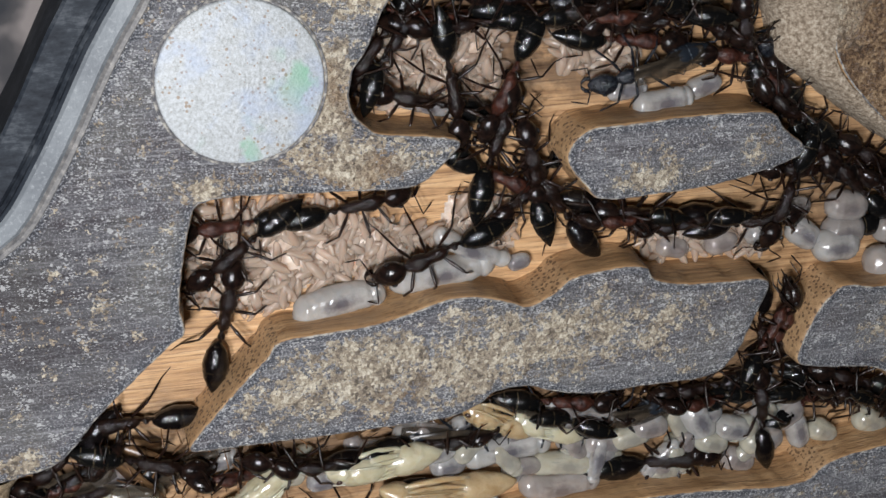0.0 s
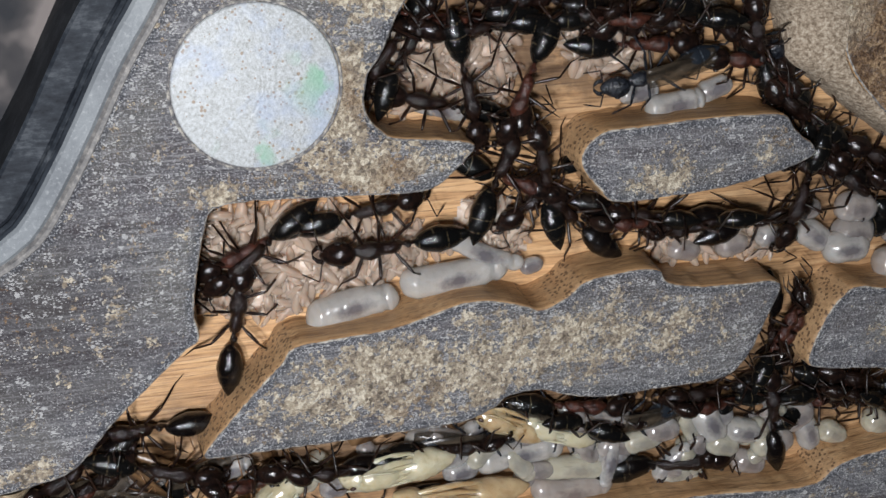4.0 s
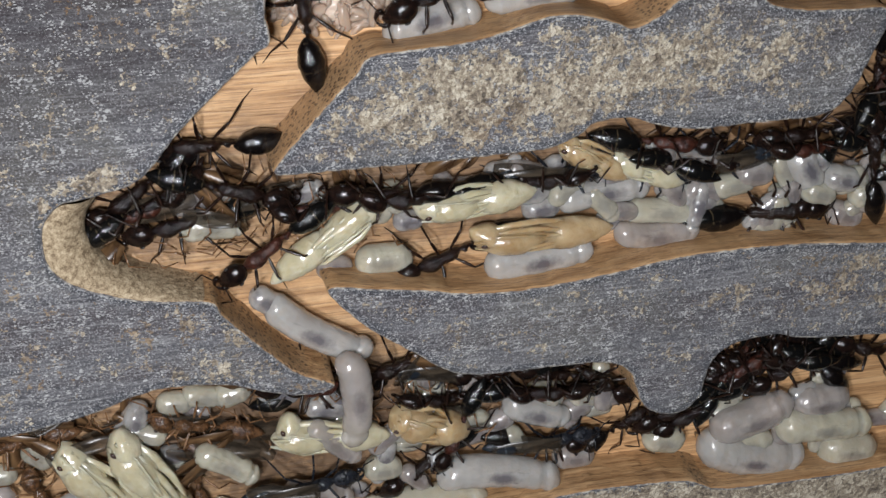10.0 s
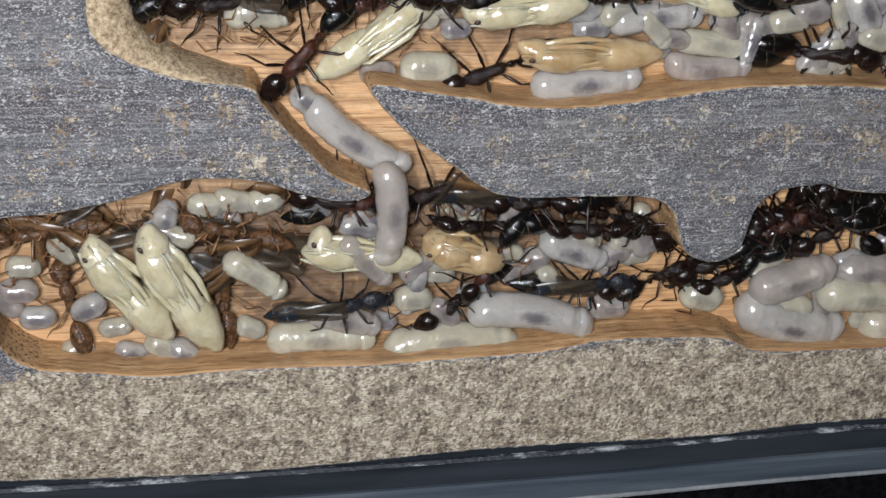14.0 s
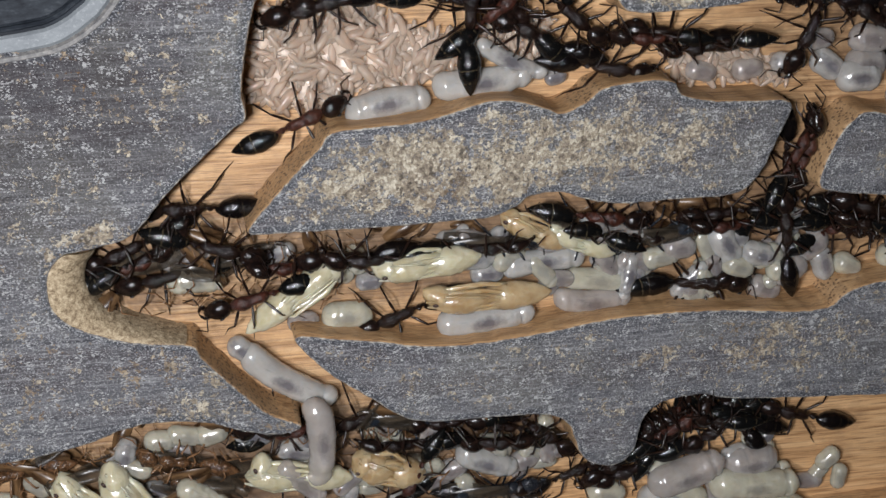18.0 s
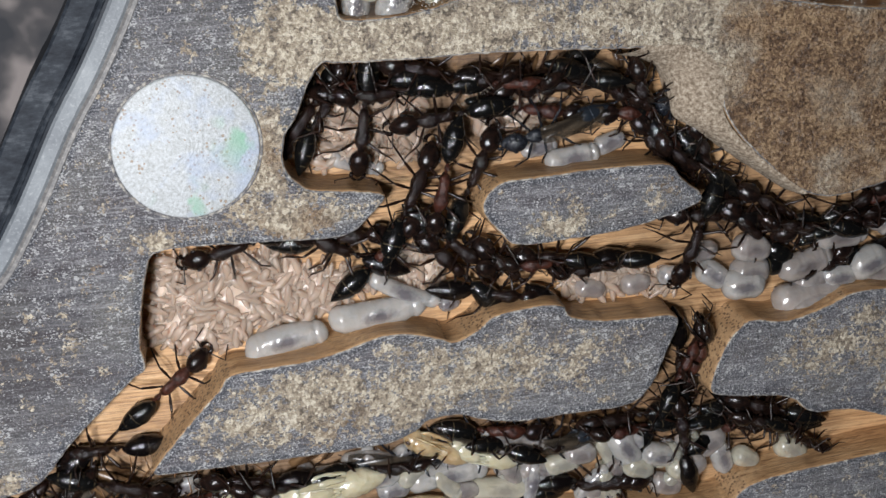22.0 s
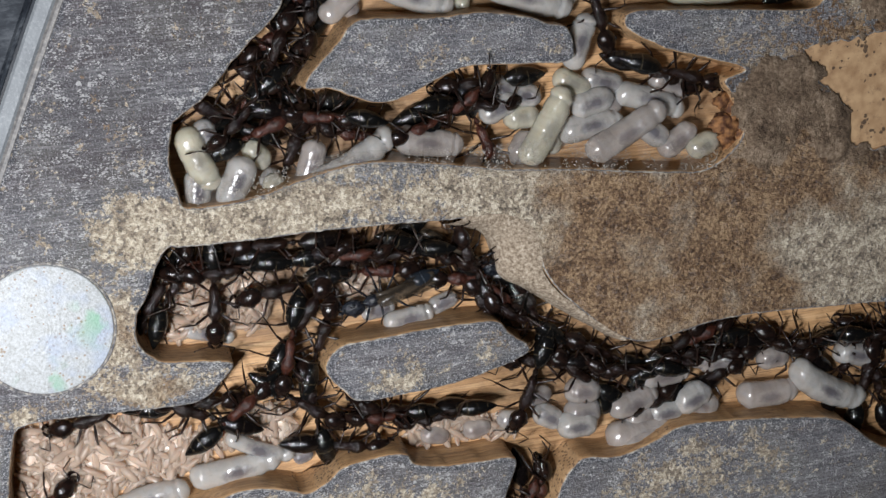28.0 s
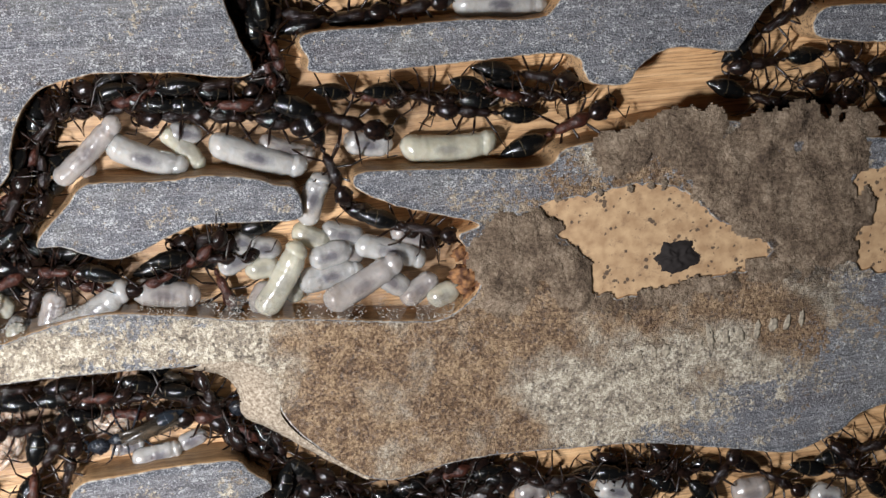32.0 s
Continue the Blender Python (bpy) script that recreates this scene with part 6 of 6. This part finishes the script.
def brood_pile(name, corners, count, seed, label, size=2.0, heap=1.0):
    """Heap of tiny larvae on a soft bed of eggs, over a stretch of the floor."""
    rng = random.Random(seed)
    verts, faces = [], []
    xs, ys = [c[0] for c in corners], [c[1] for c in corners]

    def inside(x, y):
        return within(x, y, corners)

    def height(x, y):
        return heap * (0.45 + 0.45 * noise.noise(Vector((x, y, seed)) * 0.7) + 0.2 * noise.noise(Vector((x, y, seed)) * 2.2))
    cell = 0.25
    nx, ny = int((max(xs) - min(xs)) / cell) + 1, int((max(ys) - min(ys)) / cell) + 1
    grid = {}
    for i in range(nx + 1):
        for j in range(ny + 1):
            x, y = min(xs) + i * cell, min(ys) + j * cell
            if inside(x, y):
                grid[i, j] = len(verts)
                edge = all(inside(x + a, y + b) for a, b in ((0.5, 0), (-0.5, 0), (0, 0.5), (0, -0.5)))
                verts.append((x * MM, y * MM, (max(0.04, height(x, y)) if edge else 0.01) * MM))
    for (i, j), n in grid.items():
        if (i + 1, j) in grid and (i, j + 1) in grid and (i + 1, j + 1) in grid:
            faces.append((n, grid[i + 1, j], grid[i + 1, j + 1], grid[i, j + 1]))
    pile = new(name)
    data = bpy.data.meshes.new("egg_bed")
    data.from_pydata(verts, [], faces)
    data.materials.append(BROOD_BED)
    data.shade_smooth()
    bed = new("egg_bed", data)
    bed.parent = pile
    made = 0
    while made < count:
        x, y = rng.uniform(min(xs), max(xs)), rng.uniform(min(ys), max(ys))
        if not inside(x, y):
            continue
        made += 1
        s = size * rng.uniform(0.55, 1.15)
        larva = new("tiny_larva", rng.choice(TINY))
        larva.matrix_basis = at(x, y, max(0.12, height(x, y)) + rng.uniform(-0.28, 0.16), rng.uniform(0, 360), rng.uniform(-22, 22), rng.uniform(0, 360))
        larva.scale = (s, s * rng.uniform(0.85, 1.2), s)
        larva.parent = pile
    return tagged(pile, label, "brood", "heaps of tiny brood")


SOLIDS = [MASS] + [line for _, line, _, _ in ISLANDS]


def within(x, y, corners):
    odd = False
    for (ax, ay), (bx, by) in zip(corners, corners[1:] + corners[:1]):
        if (ay > y) != (by > y) and x < (bx - ax) * (y - ay) / (by - ay) + ax:
            odd = not odd
    return odd


def in_solid(x, y):
    """Whether a place of the plan lies in the plate or in a partition."""
    return any(within(x, y, corners) for corners in SOLIDS)


def wall_ants(points, count, rng, group):
    """Ants that cling to a wall, feet on it; the line runs with the chamber on its right."""
    line = rounded(points, 0.2, 0.0, closed=False)
    for k in range(count):
        for attempt in range(25):
            i = min(len(line) - 2, int((k + rng.uniform(0.0, 1.0)) / count * (len(line) - 1)))
            d = (line[min(i + 3, len(line) - 1)] - line[max(i - 3, 0)]).normalized()
            inward = Vector((d.y, -d.x, 0))
            along = d if rng.random() < 0.5 else -d
            up = (inward + Vector((0, 0, rng.uniform(0.0, 1.1)))).normalized()
            along = (along + inward * rng.uniform(-0.35, 0.35) + Vector((0, 0, rng.uniform(-0.3, 0.3)))).normalized()
            side = up.cross(along).normalized()
            along = side.cross(up)
            spot = line[i] + inward * rng.uniform(0.1, 0.9) + Vector((0, 0, rng.uniform(0.9, 2.1)))
            size = rng.uniform(0.98, 1.14)
            ends = [spot + along * (size * e) + up * (size * 1.2) for e in (3.4, 2.0, -3.2, -4.9)]
            if not any(in_solid(e.x, e.y) or e.z > 3.9 or e.z < 0.2 for e in ends):
                break
        else:
            continue
        m = Matrix.Translation(spot * MM) @ Matrix((along, side, up)).transposed().to_4x4()
        kind = rng.choice((0, 1, 2))
        if kind in fresh_wall_models:
            fresh_wall_models.remove(kind)
            ant = WALL_MODELS[kind]
            ant.matrix_basis = m
        else:
            ant = copy_thing(WALL_MODELS[kind], m)
        ant.scale = (size, size, size)
        tagged(ant, "black-brown worker ant clinging to the chamber wall", "ant", group)

pick = random.Random(5)
lively = []
for rows, group in ((ANTS_UPPER, "ants in the upper chambers"), (ANTS_RIGHT, "ants in the crossing gallery"), (ANTS_FAR, "ants in the far gallery"), (ANTS_MIDDLE, "ants in the middle gallery"), (ANTS_LOWER, "ants in the lowest chamber"), (ANTS_BROOD_CHAMBER, "ants in the brood chamber"), (ANTS_TOP_CHAMBER, "ants in the top gallery")):
    for n, (x, y, heading, size, lift) in enumerate(rows):
        kind = (4, 4, 4, 4, 2)[n] if rows is ANTS_LOWER and n < 5 else pick.choice((0, 1, 3, 0, 1, 2))
        lively.append((place_ant(x, y, heading, size, lift, kind, group), x, y, heading, lift))

for points, count in WALL_ROWS:
    wall_ants(points, count, pick, "ants clinging to the walls")

winged = make_winged(31)
for n, (x, y, heading, size, lift) in enumerate(WINGED_ANTS):
    m = at(x, y, lift, 0, 0, heading)
    ant = copy_thing(winged, m) if n else winged
    ant.matrix_basis = m
    tagged(ant, "blue-black winged ant with folded smoky wings", "ant", "winged ants")

LARVA_LABELS = ["pearly white larva with a dark gut patch", "smooth ivory white ant larva", "translucent lilac-tinted ant larva"]
for rows, group, mix in ((LARVAE_UPPER, "larvae in the upper chambers", (0,)), (LARVAE_MIDDLE, "larvae in the middle gallery", (0, 1, 2)), (LARVAE_GAP, "larvae in the passage", (0, 0, 2)), (LARVAE_LOWER, "larvae in the lowest chamber", (1, 0, 1, 2)), (LARVAE_BROOD_CHAMBER, "larvae in the brood chamber", (0, 2, 0, 1)), (LARVAE_FAR, "larvae in the far gallery", (2, 0)), (LARVAE_RIGHT, "larvae in the crossing gallery", (2, 2, 0))):
    for n, (x, y, heading, length, width, lift) in enumerate(rows):
        kind = mix[n % len(mix)]
        set_larva(make_larva(length, width, n * 7 + length, LARVA_MATS[kind]), at(x, y, lift, 0, 0, heading), LARVA_LABELS[kind], group)

# smaller larvae strewn through the crowded galleries
strewn = random.Random(8)
small_meshes = [make_larva(strewn.uniform(2.2, 3.8), strewn.uniform(1.25, 1.75), 40 + n, LARVA_MATS[n % 3]) for n in range(9)]
for corners, count, group in (
        ([(-17.1, -15.2), (2.2, -14.8), (28.4, -15.8), (29.1, -21.0), (8.6, -19.7), (-5.4, -16.7), (-15.4, -17.9)], 46, "larvae in the middle gallery"),
        ([(-38.4, -31.2), (-18.6, -30.5), (8.6, -31.8), (8.3, -35.8), (-8.3, -38.8), (-22.5, -39.4), (-39.2, -38.7)], 34, "larvae in the lowest chamber"),
        ([(14.5, -35.3), (32.1, -34.2), (33.2, -42.3), (15.4, -41.1)], 16, "larvae in the lowest chamber")):
    made = 0
    while made < count:
        x = strewn.uniform(min(c[0] for c in corners), max(c[0] for c in corners))
        y = strewn.uniform(min(c[1] for c in corners), max(c[1] for c in corners))
        if not within(x, y, corners) or in_solid(x, y):
            continue
        made += 1
        kind = strewn.randrange(9)
        set_larva(small_meshes[kind], at(x, y, strewn.choice((0.0, 0.0, 0.3, 0.7)), 0, strewn.uniform(-10, 10), strewn.uniform(0, 360)), "small " + ("pearly white", "ivory white", "greyish translucent")[kind % 3] + " larva among the brood", group)

for rows, skin, label in ((PUPAE_CREAM, PUPA_SKIN, "cream bare ant pupa with folded legs and wing pads"), (PUPAE_TAN, PUPA_TAN, "tan bare ant pupa with a dark eye")):
    for n, (x, y, heading, length, width, lift, nod) in enumerate(rows):
        pupa = make_pupa(length, width, n, skin, nod)
        pupa.matrix_basis = at(x, y, lift, 0, 0, heading)
        tagged(pupa, label, "pupa", "bare pupae")

# shed wings and brown husks among the brood
flakes = random.Random(21)
blade = None
for x0, x1, y0, y1, count in ((-36, -10, -33, -29, 26), (-10, 9, -33, -29.6, 16), (-24, 0, -15.5, -13, 14), (2, 26, -15, -13, 10), (8, 24, 12, 15.5, 8)):
    for k in range(count):
        flake = new("husk", blade or finish("husk", leaf_plate(2.6, 0.9), HUSK))
        blade = flake.data
        size = flakes.uniform(0.6, 1.5)
        flake.matrix_basis = at(flakes.uniform(x0, x1), flakes.uniform(y0, y1), flakes.uniform(0.15, 0.9), flakes.uniform(-25, 25), flakes.uniform(-15, 15), flakes.uniform(0, 360))
        flake.scale = (size, size, size)
        tagged(flake, "thin brown translucent husk on the chamber floor", "husk", "husks on the floor")

# shed wings and a tangle of brown leg ends in the lowest chamber
for n in range(30):
    wing = new("shed_wing", finish("shed_wing", leaf_plate(flakes.uniform(3.6, 5.4), flakes.uniform(1.1, 1.7)), (HUSK, WING)[n % 2]))
    x = flakes.choice((flakes.uniform(-37, -19), flakes.uniform(-37, -19), flakes.uniform(-12, 4)))
    y = flakes.uniform(-33.5, -30.0)
    if n > 21:
        x, y = flakes.uniform(-27, -13), flakes.uniform(-18.5, -14.5)
    wing.matrix_basis = at(x, y, flakes.uniform(1.2, 2.1), flakes.uniform(-30, 30), flakes.uniform(-12, 12), flakes.uniform(-50, 50) + 180 * (n % 2))
    tagged(wing, "smoky brown shed wing among the brood", "wing", "shed wings")
strands = bmesh.new()
for n in range(210):
    x, y = (flakes.uniform(-38, 2), flakes.uniform(-35.0, -29.8)) if n < 140 else (flakes.uniform(-28, -9), flakes.uniform(-19.0, -13.5))
    if in_solid(x, y):
        continue
    a, z, far = flakes.uniform(0, 6.28), flakes.uniform(0.6, 2.0), flakes.uniform(0.5, 1.3)
    tube(strands, [(x, y, z), (x + far * math.cos(a), y + far * math.sin(a), z + 0.3), (x + 2 * far * math.cos(a + 0.5), y + 2 * far * math.sin(a + 0.5), z - 0.3)], [0.05, 0.07, 0.03], 5)
tagged(new("leg_litter", finish("leg_litter", strands, CALLOW_LEG)), "tangle of thin brown shed legs on the chamber floor", "litter", kind="stuff")

brood_pile("brood_heap", [(-15.8, 3.0), (-8.2, 2.8), (-8.0, -3.4), (-9.6, -3.9), (-11.8, -5.0), (-16.1, -3.5)], 230, 1, "heap of tiny translucent larvae and eggs on the wood")
brood_pile("brood_heap", [(-8.2, 2.8), (-1.3, 0.5), (1.6, -0.3), (-2.8, -2.5), (-8.0, -3.4)], 150, 6, "heap of tiny translucent larvae beside large larvae")
brood_pile("brood_heap", [(1.4, 2.4), (5.6, 1.5), (6.3, -2.3), (4.6, -2.0), (0.4, -0.2)], 70, 2, "small heap of tiny larvae beside large larvae")
brood_pile("brood_heap", [(-4.6, 12.6), (-2.2, 14.8), (4.6, 14.4), (5.2, 10.6), (3.4, 8.7), (-3.3, 8.9), (-5.0, 9.9)], 210, 3, "heap of tiny pale larvae in the upper chamber")
brood_pile("brood_heap", [(14.4, -0.9), (24.5, -2.1), (25.1, -4.1), (15.7, -3.4)], 110, 4, "heap of tiny larvae in the crossing gallery")
brood_pile("brood_heap", [(8.2, 14.1), (15.4, 12.3), (12.8, 9.1), (8.9, 11.1)], 110, 5, "heap of tiny pale larvae under the ants")

shifting = [place_ant(x, y, heading, 1.08, lift, (0, 3, 2, 0, 1)[n % 5], "ants that change their places") for n, (x, y, heading, lift, *later) in enumerate(SHIFTING_ANTS)]

walkers = []
for kind, size in ((0, 1.18), (1, 1.14), (2, 1.05), (3, 1.16), (1, 1.14), (2, 1.08)):
    walkers.append(place_ant(0, 0, 0, size, 0, kind, "walking ants"))



def motions():
    for ant, rows in zip(walkers, (FEEDING_ANT, CORNER_ANT, PASSAGE_ANT, CROSSING_ANT, RIM_ANT, NURSE_ANT)):
        walk(ant, [(t, at(x, y, lift, 0, 0, heading)) for t, x, y, heading, lift in rows])
    stir = random.Random(77)
    for ant, (x0, y0, h0, z0, x1, y1, h1, z1) in zip(shifting, SHIFTING_ANTS):
        turn = (h1 - h0 + 180) % 360 - 180
        rows = []
        for t, u in ((0, 0.0), (1.5, 0.0), (3.2, 0.03), (5.6, 0.0), (8.0, 0.05), (10.5, 0.25), (13.0, 0.5), (15.5, 0.75), (18.0, 1.0), (20.5, 0.96), (22.0, 1.0), (24.0, 1.0), (26.5, 1.03), (29.0, 0.98), (32.0, 1.0)):
            rows.append((t, at(x0 + (x1 - x0) * u + stir.gauss(0, 0.08), y0 + (y1 - y0) * u + stir.gauss(0, 0.08), z0 + (z1 - z0) * u, 0, 0, h0 + turn * u + stir.gauss(0, 3))))
        walk(ant, rows)
    # the others shuffle on the spot
    for ant, x, y, heading, lift in lively[::2]:
        t, rows = 0.0, []
        while t < 32.0:
            rows.append((t, at(x + stir.gauss(0, 0.16), y + stir.gauss(0, 0.16), lift, 0, 0, heading + stir.gauss(0, 5))))
            t += stir.uniform(1.0, 3.0)
        rows.append((32.0, at(x, y, lift, 0, 0, heading)))
        walk(ant, rows)


motions()
